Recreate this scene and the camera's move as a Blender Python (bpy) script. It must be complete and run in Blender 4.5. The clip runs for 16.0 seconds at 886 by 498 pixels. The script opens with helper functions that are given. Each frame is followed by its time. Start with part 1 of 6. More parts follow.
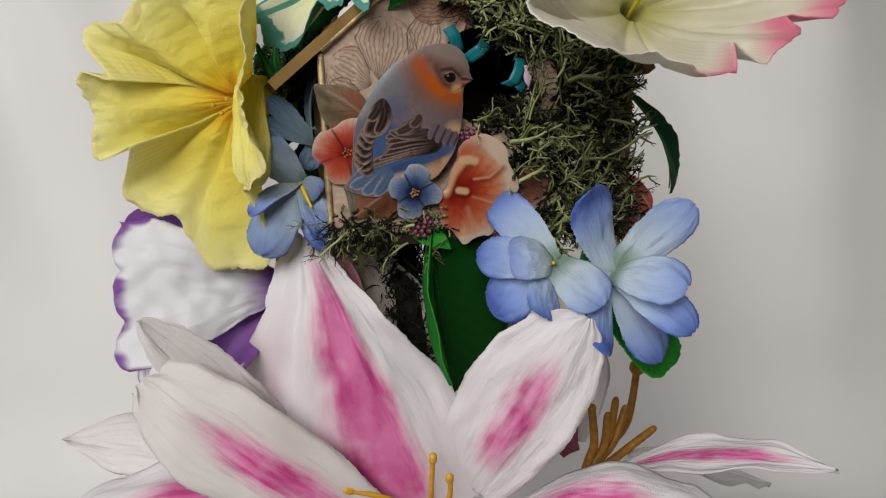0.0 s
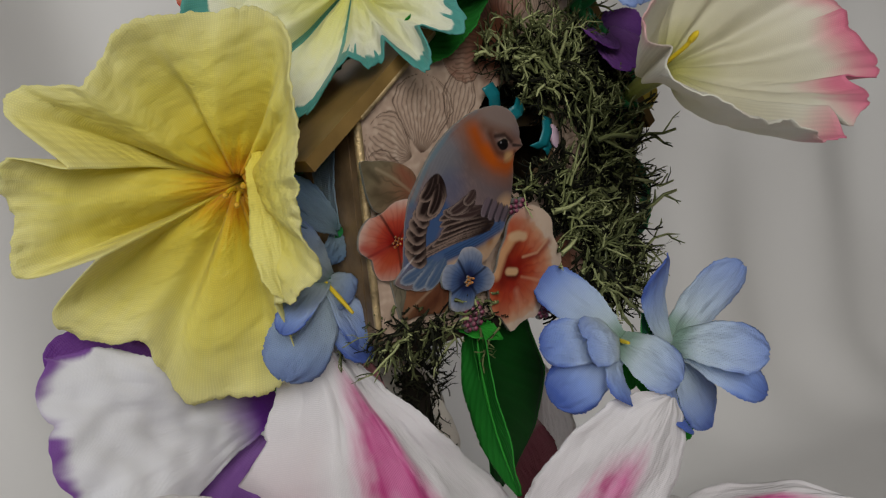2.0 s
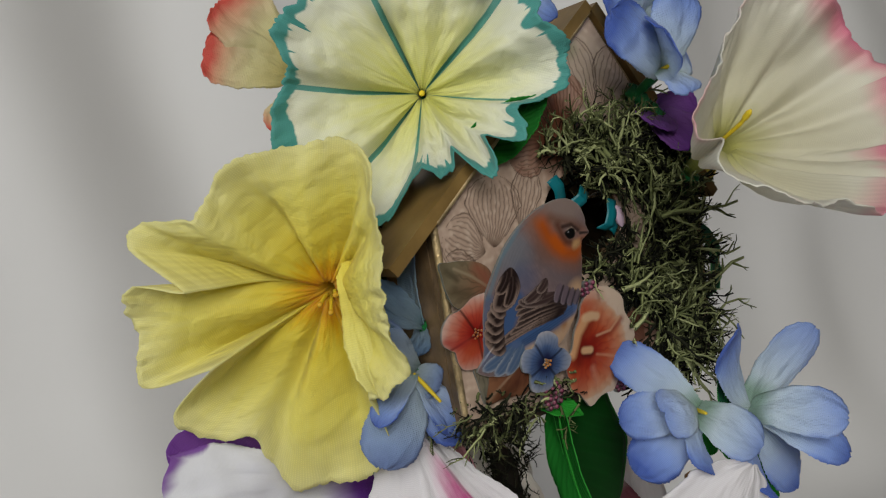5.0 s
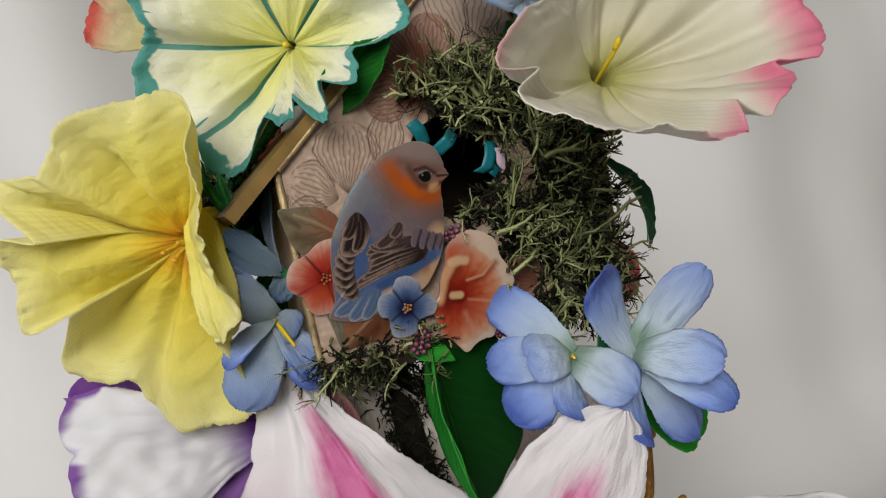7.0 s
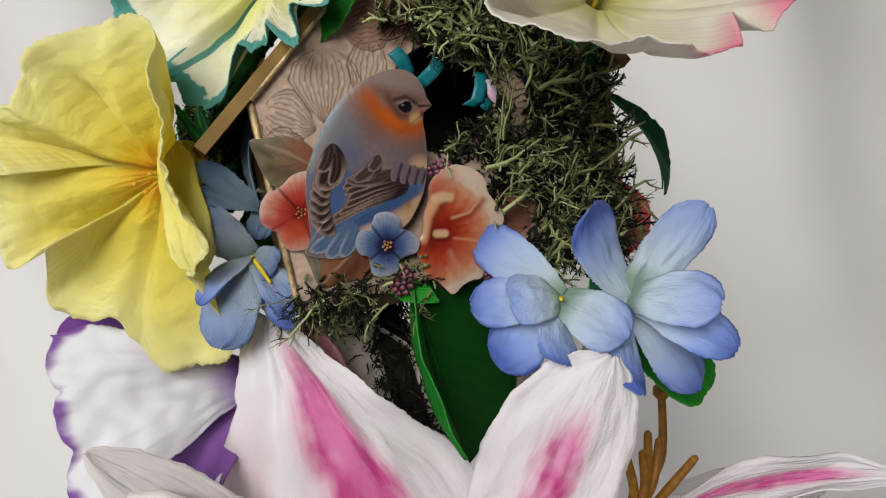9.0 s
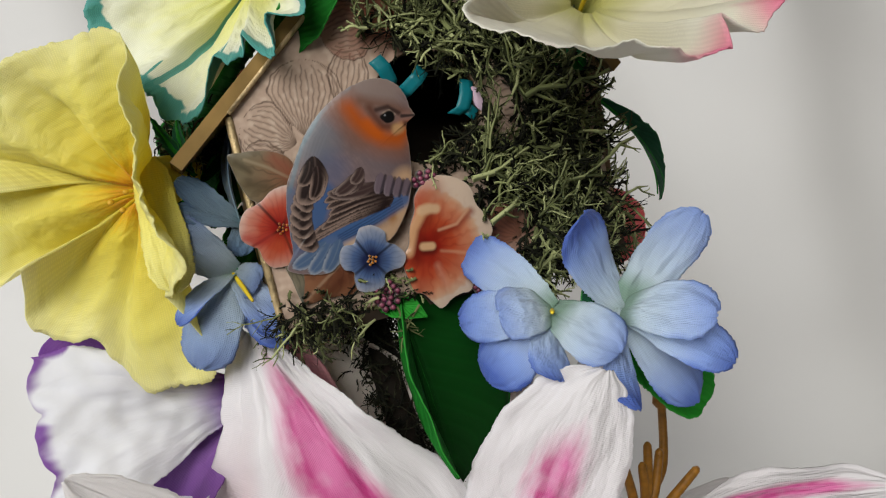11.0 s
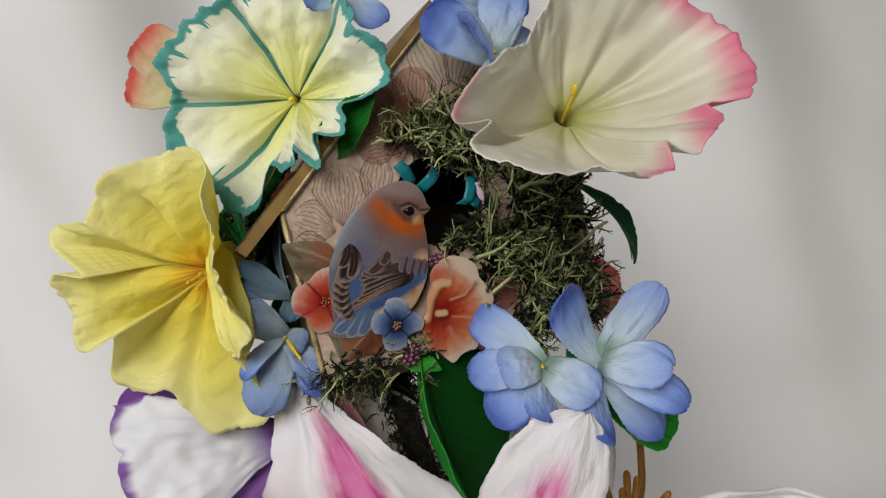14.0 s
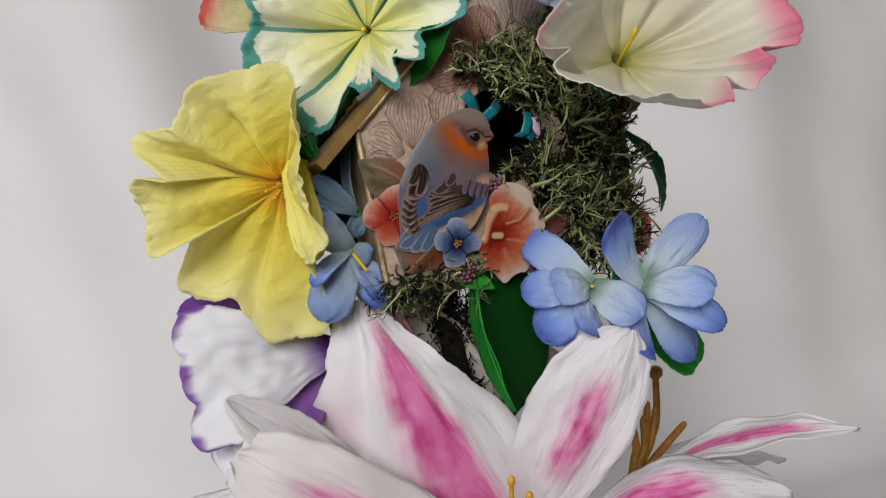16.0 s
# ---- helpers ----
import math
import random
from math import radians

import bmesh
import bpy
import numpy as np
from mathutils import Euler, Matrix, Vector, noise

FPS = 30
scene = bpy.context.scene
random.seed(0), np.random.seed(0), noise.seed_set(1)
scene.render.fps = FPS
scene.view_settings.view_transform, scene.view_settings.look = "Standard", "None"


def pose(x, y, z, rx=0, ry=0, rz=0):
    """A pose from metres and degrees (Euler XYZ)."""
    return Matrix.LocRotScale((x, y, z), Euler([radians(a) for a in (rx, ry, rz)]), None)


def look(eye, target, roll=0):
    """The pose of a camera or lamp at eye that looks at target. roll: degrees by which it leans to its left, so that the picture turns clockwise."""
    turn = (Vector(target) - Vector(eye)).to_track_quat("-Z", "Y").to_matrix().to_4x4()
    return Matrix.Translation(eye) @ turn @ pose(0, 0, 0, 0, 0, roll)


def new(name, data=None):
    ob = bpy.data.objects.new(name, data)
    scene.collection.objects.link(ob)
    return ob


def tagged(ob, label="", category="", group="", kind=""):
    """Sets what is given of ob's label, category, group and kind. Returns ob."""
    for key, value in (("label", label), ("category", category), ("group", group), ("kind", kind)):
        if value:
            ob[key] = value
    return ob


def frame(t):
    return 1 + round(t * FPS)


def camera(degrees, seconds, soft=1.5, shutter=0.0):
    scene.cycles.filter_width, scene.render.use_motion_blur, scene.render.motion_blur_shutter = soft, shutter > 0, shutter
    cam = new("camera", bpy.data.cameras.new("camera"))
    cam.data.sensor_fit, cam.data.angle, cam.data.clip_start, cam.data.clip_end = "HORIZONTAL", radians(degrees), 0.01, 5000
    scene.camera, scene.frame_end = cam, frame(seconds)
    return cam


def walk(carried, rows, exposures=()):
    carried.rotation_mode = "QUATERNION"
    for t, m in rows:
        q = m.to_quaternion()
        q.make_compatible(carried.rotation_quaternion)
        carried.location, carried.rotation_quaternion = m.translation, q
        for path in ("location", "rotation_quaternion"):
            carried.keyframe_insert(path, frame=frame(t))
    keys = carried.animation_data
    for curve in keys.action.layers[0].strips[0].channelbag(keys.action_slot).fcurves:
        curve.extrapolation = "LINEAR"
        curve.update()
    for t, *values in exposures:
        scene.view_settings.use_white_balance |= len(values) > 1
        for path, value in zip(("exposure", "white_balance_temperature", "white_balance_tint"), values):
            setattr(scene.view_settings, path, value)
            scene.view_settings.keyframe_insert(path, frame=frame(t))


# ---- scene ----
cam = camera(58.1, 16.0, 1.2)
METRES, EYE, TILT, LEAN, TURN = 0.5, 0.35, -8.0, 2.7, 0.0
ROWS = [
    (0.0, 0.0, 0.0, 0.0, 0.0, 0.0, -0.0),
    (0.5, -0.0638, 0.0339, 0.0131, -5.16, -0.02, 0.96),
    (1.0, -0.1156, 0.0629, 0.0367, -10.2, 0.27, 2.43),
    (1.5, -0.1799, 0.1023, 0.0539, -16.87, -0.25, 4.0),
    (2.0, -0.2293, 0.1369, 0.0655, -22.45, -0.14, 5.75),
    (2.5, -0.268, 0.1419, 0.0862, -24.99, -0.0, 7.0),
    (3.0, -0.2784, 0.1034, 0.0997, -23.02, 0.71, 7.92),
    (5.5, -0.1984, 0.0948, 0.1026, -14.55, 3.56, 9.54),
    (6.0, -0.1409, 0.0812, 0.0893, -11.57, 3.93, 9.97),
    (6.5, -0.0843, 0.0776, 0.0669, -8.94, 3.44, 10.25),
    (7.0, -0.0599, 0.062, 0.0516, -6.87, 2.76, 10.54),
    (7.5, -0.0255, 0.0702, 0.0335, -4.58, 2.73, 10.14),
    (8.0, -0.0176, 0.0783, 0.0217, -3.83, 2.6, 9.72),
    (8.5, -0.0127, 0.0783, 0.0201, -3.06, 2.36, 9.79),
    (9.0, -0.0093, 0.0854, 0.0168, -2.25, 1.93, 9.8),
    (11.5, 0.0159, 0.0997, 0.0262, -1.74, 2.25, 11.5),
    (12.0, 0.0313, 0.0917, 0.0385, -1.54, 2.95, 12.09),
    (12.5, 0.0274, 0.0813, 0.0474, -1.61, 3.59, 12.14),
    (13.0, 0.0219, 0.0648, 0.0542, -1.66, 3.82, 11.78),
    (13.5, 0.0111, 0.027, 0.0504, -1.78, 4.28, 11.68),
    (14.0, -0.0049, -0.023, 0.0508, -2.0, 4.01, 11.52),
    (14.5, -0.0329, -0.0343, 0.0226, -2.91, 4.05, 10.89),
    (15.0, -0.0599, -0.0545, 0.0126, -3.96, 3.41, 10.12),
    (15.5, -0.0859, -0.069, 0.0087, -4.92, 3.03, 9.51),
    (16.0, -0.0993, -0.0587, 0.0039, -5.13, 3.12, 8.94),
]
EXPOSURES = [
    (0.0, -0.47, 6500, 11), (1.0, -0.8, 6500, 11), (1.5, -0.95, 6500, 11), (2.0, -0.98, 6450, 10), (2.5, -0.8, 6300, 7), (3.0, -0.28, 6150, 7), (5.5, -0.88, 6450, 9), (6.5, -0.58, 6500, 10), (7.5, -0.36, 6500, 11),
    (9.0, -0.28, 6450, 11), (12.5, -0.32, 6400, 7), (14.0, -0.42, 6400, 10), (16.0, -0.46, 6300, 13)]
walk(cam, [(t, pose(0, 0, EYE, TILT, LEAN, TURN) @ pose(METRES * x, METRES * y, METRES * z, 90 + pitch, roll, yaw)) for t, x, y, z, yaw, pitch, roll in ROWS], EXPOSURES)

# ---- light: one window behind the camera and to its left, daylight; an added side fill ----
world = bpy.data.worlds.new("world")
world.use_nodes = True
scene.world = world
sky = world.node_tree.nodes.new("ShaderNodeTexSky")
sky.sky_type, sky.sun_disc = "NISHITA", False
sky.sun_elevation, sky.sun_rotation = radians(40), radians(200)
world.node_tree.links.new(sky.outputs[0], world.node_tree.nodes["Background"].inputs[0])
world.node_tree.nodes["Background"].inputs[1].default_value = 0.1


def area_light(name, m, w, h, watts, colour):
    lamp = bpy.data.lights.new(name, "AREA")
    lamp.shape, lamp.size, lamp.size_y, lamp.energy, lamp.color = "RECTANGLE", w, h, watts, colour
    ob = new(name, lamp)
    ob.matrix_world = m
    return ob


area_light("window_daylight", look((-0.75, -2.3, 1.7), (0.0, 0.45, 0.33)), 1.8, 1.5, 130, (1.0, 0.98, 0.925))
# Added fill with no known window: lifts the sheet and left-facing petals.
area_light("side_fill_light", look((-1.33, 0.0, 0.75), (0.0, 0.6, 0.4)), 0.6, 0.9, 11, (0.96, 0.98, 1.0))


# ---- materials ----
class Nodes:
    """A small builder of node trees."""

    def __init__(self, name):
        self.mat = bpy.data.materials.new(name)
        self.mat.use_nodes = True
        self.tree = self.mat.node_tree
        self.bsdf = self.tree.nodes["Principled BSDF"]
        self.out = self.tree.nodes["Material Output"]

    def put(self, socket, value):
        if isinstance(value, bpy.types.NodeSocket):
            self.tree.links.new(value, socket)
        elif isinstance(value, tuple) and len(value) == 3 and socket.type == "RGBA":
            socket.default_value = (*value, 1)
        else:
            socket.default_value = value

    def node(self, kind, out=0, props=(), **inputs):
        n = self.tree.nodes.new(kind)
        p = dict(props)
        if "data_type" in p:
            n.data_type = p["data_type"]
        if "blend_type" in p:
            n.blend_type = p["blend_type"]
        if "operation" in p:
            n.operation = p["operation"]
        if "use_clamp" in p:
            n.use_clamp = p["use_clamp"]
        if "interpolation_type" in p:
            n.interpolation_type = p["interpolation_type"]
        if "bands_direction" in p:
            n.bands_direction = p["bands_direction"]
        if "feature" in p:
            n.feature = p["feature"]
        for k, v in inputs.items():
            key = int(k[1:]) if k[0] == "i" and k[1:].isdigit() else k
            self.put(n.inputs[key], v)
        return n.outputs[out]

    def math(self, op, a, b=0.0, c=0.0, clamp=False):
        return self.node("ShaderNodeMath", 0, {"operation": op, "use_clamp": clamp}, i0=a, i1=b, i2=c)

    def mix(self, fac, a, b, blend="MIX"):
        return self.node("ShaderNodeMix", 2, {"data_type": "RGBA", "blend_type": blend}, i0=fac, i6=a, i7=b)

    def step(self, x, lo, hi):
        return self.node("ShaderNodeMapRange", 0, {"interpolation_type": "SMOOTHSTEP"}, i0=x, i1=lo, i2=hi, i3=0.0, i4=1.0)

    def ramp(self, fac, stops):
        n = self.tree.nodes.new("ShaderNodeValToRGB")
        els = n.color_ramp.elements
        while len(els) < len(stops):
            els.new(0.5)
        for e, (p, c) in zip(els, stops):
            e.position, e.color = p, (*c, 1)
        self.put(n.inputs[0], fac)
        return n.outputs[0]

    def noise(self, scale, detail=3.0, vector=None, rough=0.5, out=0):
        n = self.tree.nodes.new("ShaderNodeTexNoise")
        self.put(n.inputs["Scale"], scale)
        self.put(n.inputs["Detail"], detail)
        self.put(n.inputs["Roughness"], rough)
        self.put(n.inputs["Vector"], vector if vector else self.place())
        return n.outputs[out]

    def place(self):
        return self.node("ShaderNodeTexCoord", 3)

    def uv(self):
        v = self.node("ShaderNodeUVMap")
        sep = self.tree.nodes.new("ShaderNodeSeparateXYZ")
        self.put(sep.inputs[0], v)
        return v, sep.outputs[0], sep.outputs[1]

    def scaled(self, v, s):
        return self.node("ShaderNodeVectorMath", 0, {"operation": "MULTIPLY"}, i0=v, i1=s)

    def bump(self, height, strength=0.3, distance=0.001, normal=None):
        n = self.tree.nodes.new("ShaderNodeBump")
        self.put(n.inputs["Height"], height)
        n.inputs["Strength"].default_value = strength
        n.inputs["Distance"].default_value = distance
        if normal:
            self.put(n.inputs["Normal"], normal)
        return n.outputs[0]

    def finish(self, colour, rough=0.6, metal=0.0, normal=None, translucent=0.0, sheen=0.0, specular=0.5, coat=0.0):
        b = self.bsdf
        self.put(b.inputs["Base Color"], colour)
        self.put(b.inputs["Roughness"], rough)
        self.put(b.inputs["Metallic"], metal)
        b.inputs["Sheen Weight"].default_value = sheen
        b.inputs["Specular IOR Level"].default_value = specular
        b.inputs["Coat Weight"].default_value = coat
        b.inputs["Coat Roughness"].default_value = 0.25
        if normal:
            self.put(b.inputs["Normal"], normal)
        if translucent:
            t = self.tree.nodes.new("ShaderNodeBsdfTranslucent")
            self.put(t.inputs[0], colour)
            if normal:
                self.put(t.inputs["Normal"], normal)
            m = self.tree.nodes.new("ShaderNodeMixShader")
            m.inputs[0].default_value = translucent
            self.tree.links.new(b.outputs[0], m.inputs[1])
            self.tree.links.new(t.outputs[0], m.inputs[2])
            self.tree.links.new(m.outputs[0], self.out.inputs[0])
        return self.mat


def weave(k, uv, threads, strength, wrinkle=0.5, creases=(2.4, 1.6, 1.0)):
    """Fine cloth threads and soft pressed wrinkles as relief; threads: their number across and along the map."""
    grid_uv = k.scaled(uv, (threads[0] / 2.4, threads[1] / 2.4, 1.0))
    a = k.node("ShaderNodeTexWave", 1, {"bands_direction": "X"}, Vector=grid_uv, Scale=1.0, Distortion=0.6)
    b = k.node("ShaderNodeTexWave", 1, {"bands_direction": "Y"}, Vector=grid_uv, Scale=1.0, Distortion=0.6)
    thread = k.math("MULTIPLY", a, b)
    soft = k.noise(2.6, 3.0, k.scaled(uv, creases), 0.45)
    n = k.bump(soft, wrinkle, 0.005)
    return k.bump(thread, min(1.0, strength * 0.7), 0.0004, n), thread


def cloth(k, colour, uv, threads, rough=0.55, strength=0.5, wrinkle=0.5, creases=(2.4, 1.6, 1.0), translucent=0.2, tint=0.13):
    normal, thread = weave(k, uv, threads, strength, wrinkle, creases)
    colour = k.mix(k.math("MULTIPLY_ADD", thread, -tint, tint), colour, (0.0, 0.0, 0.0))
    return k.finish(colour, rough, normal=normal, translucent=translucent, sheen=0.1, specular=0.35)


def edge_of(k, u):
    """0 along the middle of a petal, 1 at its two sides."""
    return k.math("ABSOLUTE", k.math("MULTIPLY_ADD", u, 2.0, -1.0))


def blue_petal(name, shift=0.0, pale=0.0, tone=(0.62, 0.70, 0.82)):
    k = Nodes(name)
    uv, u, v = k.uv()
    far = k.math("MAXIMUM", v, k.math("MULTIPLY", edge_of(k, u), k.step(v, 0.25, 0.8)))
    far = k.math("ADD", far, k.math("MULTIPLY_ADD", k.noise(60.0, 3.0), 0.3, -0.15 + shift))
    col = k.ramp(far, [(0.0, (0.3, 0.48, 0.36)), (0.2, (0.72, 0.84, 0.93)), (0.5, (0.58, 0.72, 0.97)), (0.8, (0.32, 0.47, 0.92)), (1.0, (0.11, 0.20, 0.66))])
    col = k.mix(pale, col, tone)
    return cloth(k, col, uv, (26, 42), 0.4, 0.75, 0.5, (1.6, 1.2, 1.0), 0.4, 0.14)


def lily_petal(name, low, high, half, strength, ivory=0.0, shift=0.0, flap=0.0, pleat=0.22, threads=(75, 110)):
    """White cloth petal, pressed in long creases, with a rubbed-in pink blush between two heights along its middle."""
    k = Nodes(name)
    uv, u, v = k.uv()
    streak = k.noise(3.0, 4.0, k.scaled(uv, (6.0, 1.8, 1.0)))
    grain = k.noise(140.0, 4.0)
    e = k.math("ADD", edge_of(k, k.math("SUBTRACT", u, shift)), k.math("MULTIPLY_ADD", streak, half * 0.7, -half * 0.35))
    across = k.math("SUBTRACT", 1.0, k.step(e, half * 0.2, half))
    along = k.math("MULTIPLY", k.step(v, low - 0.1, low + 0.12), k.math("SUBTRACT", 1.0, k.step(k.math("ADD", v, k.math("MULTIPLY", e, 0.25)), high - 0.22, high + 0.03)))
    blush = k.math("MULTIPLY", k.math("MULTIPLY", across, along), k.math("MULTIPLY_ADD", grain, 0.9, strength - 0.45), clamp=True)
    deep = k.ramp(streak, [(0.3, (0.60, 0.05, 0.25)), (0.62, (0.80, 0.22, 0.48))])
    white = k.mix(ivory, (0.83, 0.80, 0.82), (0.76, 0.71, 0.63))
    white = k.mix(k.math("MULTIPLY", k.noise(18.0, 3.0), 0.10), white, (0.72, 0.60, 0.62))
    # The turned-back side: real pink tint, with the fold's shade in the colour.
    if flap:
        turned = k.math("MULTIPLY", k.math("SUBTRACT", 1.0, k.step(u, 0.2, 0.305)), k.math("SUBTRACT", 1.0, k.step(v, 0.4, 0.92)))
        white = k.mix(k.math("MULTIPLY", turned, flap), white, (0.60, 0.36, 0.39))
    colour = k.mix(blush, white, deep)
    ribs = k.noise(2.2, 2.0, k.scaled(uv, (6.0, 0.9, 1.0)), 0.4)
    cross = k.noise(3.0, 3.0, k.scaled(uv, (3.0, 2.2, 1.0)), 0.45)
    normal, thread = weave(k, uv, threads, 0.45, 0.22, (2.2, 1.5, 1.0))
    normal = k.bump(ribs, pleat, 0.003, k.bump(cross, 0.35, 0.004, normal))
    colour = k.mix(k.math("MULTIPLY_ADD", thread, -0.09, 0.09), colour, (0.0, 0.0, 0.0))
    return k.finish(colour, 0.42, normal=normal, translucent=0.28, sheen=0.1, specular=0.35)


def yellow_trumpet(name):
    k = Nodes(name)
    uv, u, v = k.uv()
    r = k.math("ADD", v, k.math("MULTIPLY_ADD", k.noise(6.0, 3.0, k.scaled(uv, (16.0, 1.0, 1.0))), 0.24, -0.12))
    col = k.ramp(r, [(0.0, (0.92, 0.74, 0.05)), (0.1, (0.92, 0.66, 0.03)), (0.17, (0.86, 0.42, 0.01)), (0.25, (0.92, 0.64, 0.02)), (0.36, (0.94, 0.8, 0.09)), (0.7, (0.95, 0.87, 0.22)), (1.0, (0.95, 0.9, 0.42))])
    return cloth(k, col, uv, (380, 80), 0.42, 0.45, 0.6, (9.0, 2.4, 1.0), 0.44)


def teal_pansy(name, veins):
    k = Nodes(name)
    uv, u, v = k.uv()
    wob = k.math("MULTIPLY_ADD", k.noise(5.0, 2.0, k.scaled(uv, (11.0, 1.2, 1.0))), 0.34, -0.17)
    blob = k.math("MULTIPLY_ADD", k.noise(3.0, 1.5, k.scaled(uv, (9.0, 0.9, 1.0))), 0.42, -0.21)
    rim = k.step(k.math("ADD", v, k.math("ADD", k.math("MULTIPLY", wob, 0.25), k.math("MAXIMUM", k.math("MULTIPLY", blob, 1.4), 0.0))), 0.91, 0.935)
    dab = k.math("MULTIPLY_ADD", k.noise(4.0, 2.0, k.scaled(uv, (22.0, 0.5, 1.0))), 0.9, -0.52)
    rim = k.math("MAXIMUM", rim, k.step(k.math("ADD", v, k.math("MINIMUM", dab, 0.2)), 0.9, 0.93))
    line = 0.0
    for at, wide in veins:
        d = k.math("ABSOLUTE", k.math("SUBTRACT", u, at))
        w = k.math("DIVIDE", k.math("MULTIPLY", d, k.math("ADD", v, 0.12)), wide)
        here = k.math("SUBTRACT", 1.0, k.step(k.math("ADD", w, k.math("MULTIPLY", wob, 1.2)), 0.75, 1.0))
        line = k.math("MAXIMUM", line, here)
    tint = k.math("MAXIMUM", rim, k.math("MULTIPLY", line, 0.93))
    r = k.math("ADD", v, wob)
    col = k.ramp(r, [(0.0, (0.35, 0.42, 0.04)), (0.18, (0.80, 0.79, 0.2)), (0.5, (0.85, 0.84, 0.44)), (0.75, (0.86, 0.86, 0.64)), (1.0, (0.86, 0.86, 0.74))])
    teal = k.ramp(v, [(0.0, (0.01, 0.13, 0.1)), (0.4, (0.03, 0.28, 0.22)), (1.0, (0.09, 0.36, 0.32))])
    return cloth(k, k.mix(tint, col, teal), uv, (360, 70), 0.55, 0.45, 0.5, (12.0, 2.0, 1.0), 0.22)


def pink_trumpet(name):
    k = Nodes(name)
    uv, u, v = k.uv()
    wob = k.math("MULTIPLY_ADD", k.noise(3.0, 3.0, k.scaled(uv, (9.0, 1.0, 1.0))), 0.3, -0.15)
    grey = [(0.0, 0.7), (0.08, 0.9), (0.16, 0.6), (0.3, 0.3), (0.45, 0.25), (0.525, 0.65), (0.565, 0.0), (0.62, 0.35), (0.67, 0.0), (0.725, 0.6), (0.755, 1.0), (0.79, 0.3), (0.835, 1.0), (0.93, 0.95)]
    zone = k.ramp(u, [(p, (g, g, g)) for p, g in grey])
    r = k.math("ADD", v, k.math("ADD", k.math("MULTIPLY", wob, 0.5), k.math("MULTIPLY_ADD", zone, 0.36, -0.36)))
    col = k.ramp(v, [(0.0, (0.22, 0.26, 0.03)), (0.14, (0.5, 0.48, 0.14)), (0.34, (0.78, 0.74, 0.54)), (1.0, (0.85, 0.82, 0.72))])
    pink = k.mix(k.step(r, 0.82, 0.98), (0.82, 0.48, 0.48), (0.8, 0.22, 0.34))
    return cloth(k, k.mix(k.step(r, 0.72, 0.9), col, pink), uv, (400, 85), 0.5, 0.4, 0.22, (6.0, 1.6, 1.0), 0.3)


def violet_petal(name):
    k = Nodes(name)
    uv, u, v = k.uv()
    n = k.math("MULTIPLY_ADD", k.noise(45.0, 3.0), 0.16, -0.08)
    e = k.math("MAXIMUM", v, k.math("MULTIPLY", edge_of(k, u), k.step(v, 0.55, 0.85)))
    low = k.math("MULTIPLY_ADD", k.noise(2.0, 2.0, k.scaled(uv, (3.0, 0.6, 1.0))), 0.3, -0.15)
    rim = k.step(k.math("ADD", k.math("ADD", e, n), k.math("MULTIPLY", low, 0.8)), 0.93, 1.0)
    throat = k.math("SUBTRACT", 1.0, k.step(k.math("ADD", v, n), 0.1, 0.34))
    white = k.ramp(k.noise(25.0), [(0.3, (0.80, 0.79, 0.84)), (0.7, (0.86, 0.855, 0.88))])
    col = k.mix(rim, white, (0.22, 0.07, 0.36))
    col = k.mix(throat, col, (0.17, 0.03, 0.36))
    return cloth(k, col, uv, (130, 160), 0.42, 0.4, 0.17, (5.0, 0.8, 1.0), 0.28)


def tinted_petal(name, stops, rough=0.55):
    """Cloth petal coloured from base to tip."""
    k = Nodes(name)
    uv, u, v = k.uv()
    far = k.math("ADD", v, k.math("MULTIPLY_ADD", k.noise(70.0, 3.0), 0.24, -0.12))
    return cloth(k, k.ramp(far, stops), uv, (40, 45), rough, 0.5, 0.4, translucent=0.35)


def leaf_green(name, dark, light):
    k = Nodes(name)
    uv, u, v = k.uv()
    e = edge_of(k, u)
    ribs = k.node("ShaderNodeTexWave", 1, {"bands_direction": "Y"}, Vector=k.node("ShaderNodeCombineXYZ", 0, (), i0=u, i1=k.math("SUBTRACT", v, k.math("MULTIPLY", e, 0.35))), Scale=3.6, Distortion=0.6)
    mid = k.math("SUBTRACT", 1.0, k.step(e, 0.02, 0.07))
    col = k.mix(k.noise(40.0, 4.0), dark, light)
    # Rim lightened: light along the leaf's edges put into the colour.
    col = k.mix(k.math("MULTIPLY", k.step(e, 0.95, 0.99), 0.6), col, (0.04, 0.30, 0.04))
    col = k.mix(k.math("MULTIPLY", k.step(ribs, 0.75, 1.0), 0.25), col, light)
    h = k.math("SUBTRACT", k.math("MULTIPLY", ribs, 0.5), mid)
    return k.finish(col, 0.6, normal=k.bump(h, 0.4, 0.0008, k.bump(k.noise(500.0, 2.0), 0.2, 0.0002)), translucent=0.06, specular=0.08)


def moss_twig(name, dark, mid, light):
    k = Nodes(name)
    rnd = k.node("ShaderNodeNewGeometry", "Random Per Island")
    col = k.ramp(k.math("ADD", k.math("MULTIPLY", rnd, 0.75), k.math("MULTIPLY", k.noise(120.0), 0.25)), [(0.1, dark), (0.55, mid), (1.0, light)])
    return k.finish(col, 0.85, normal=k.bump(k.noise(1500.0), 0.5, 0.0003), specular=0.2)


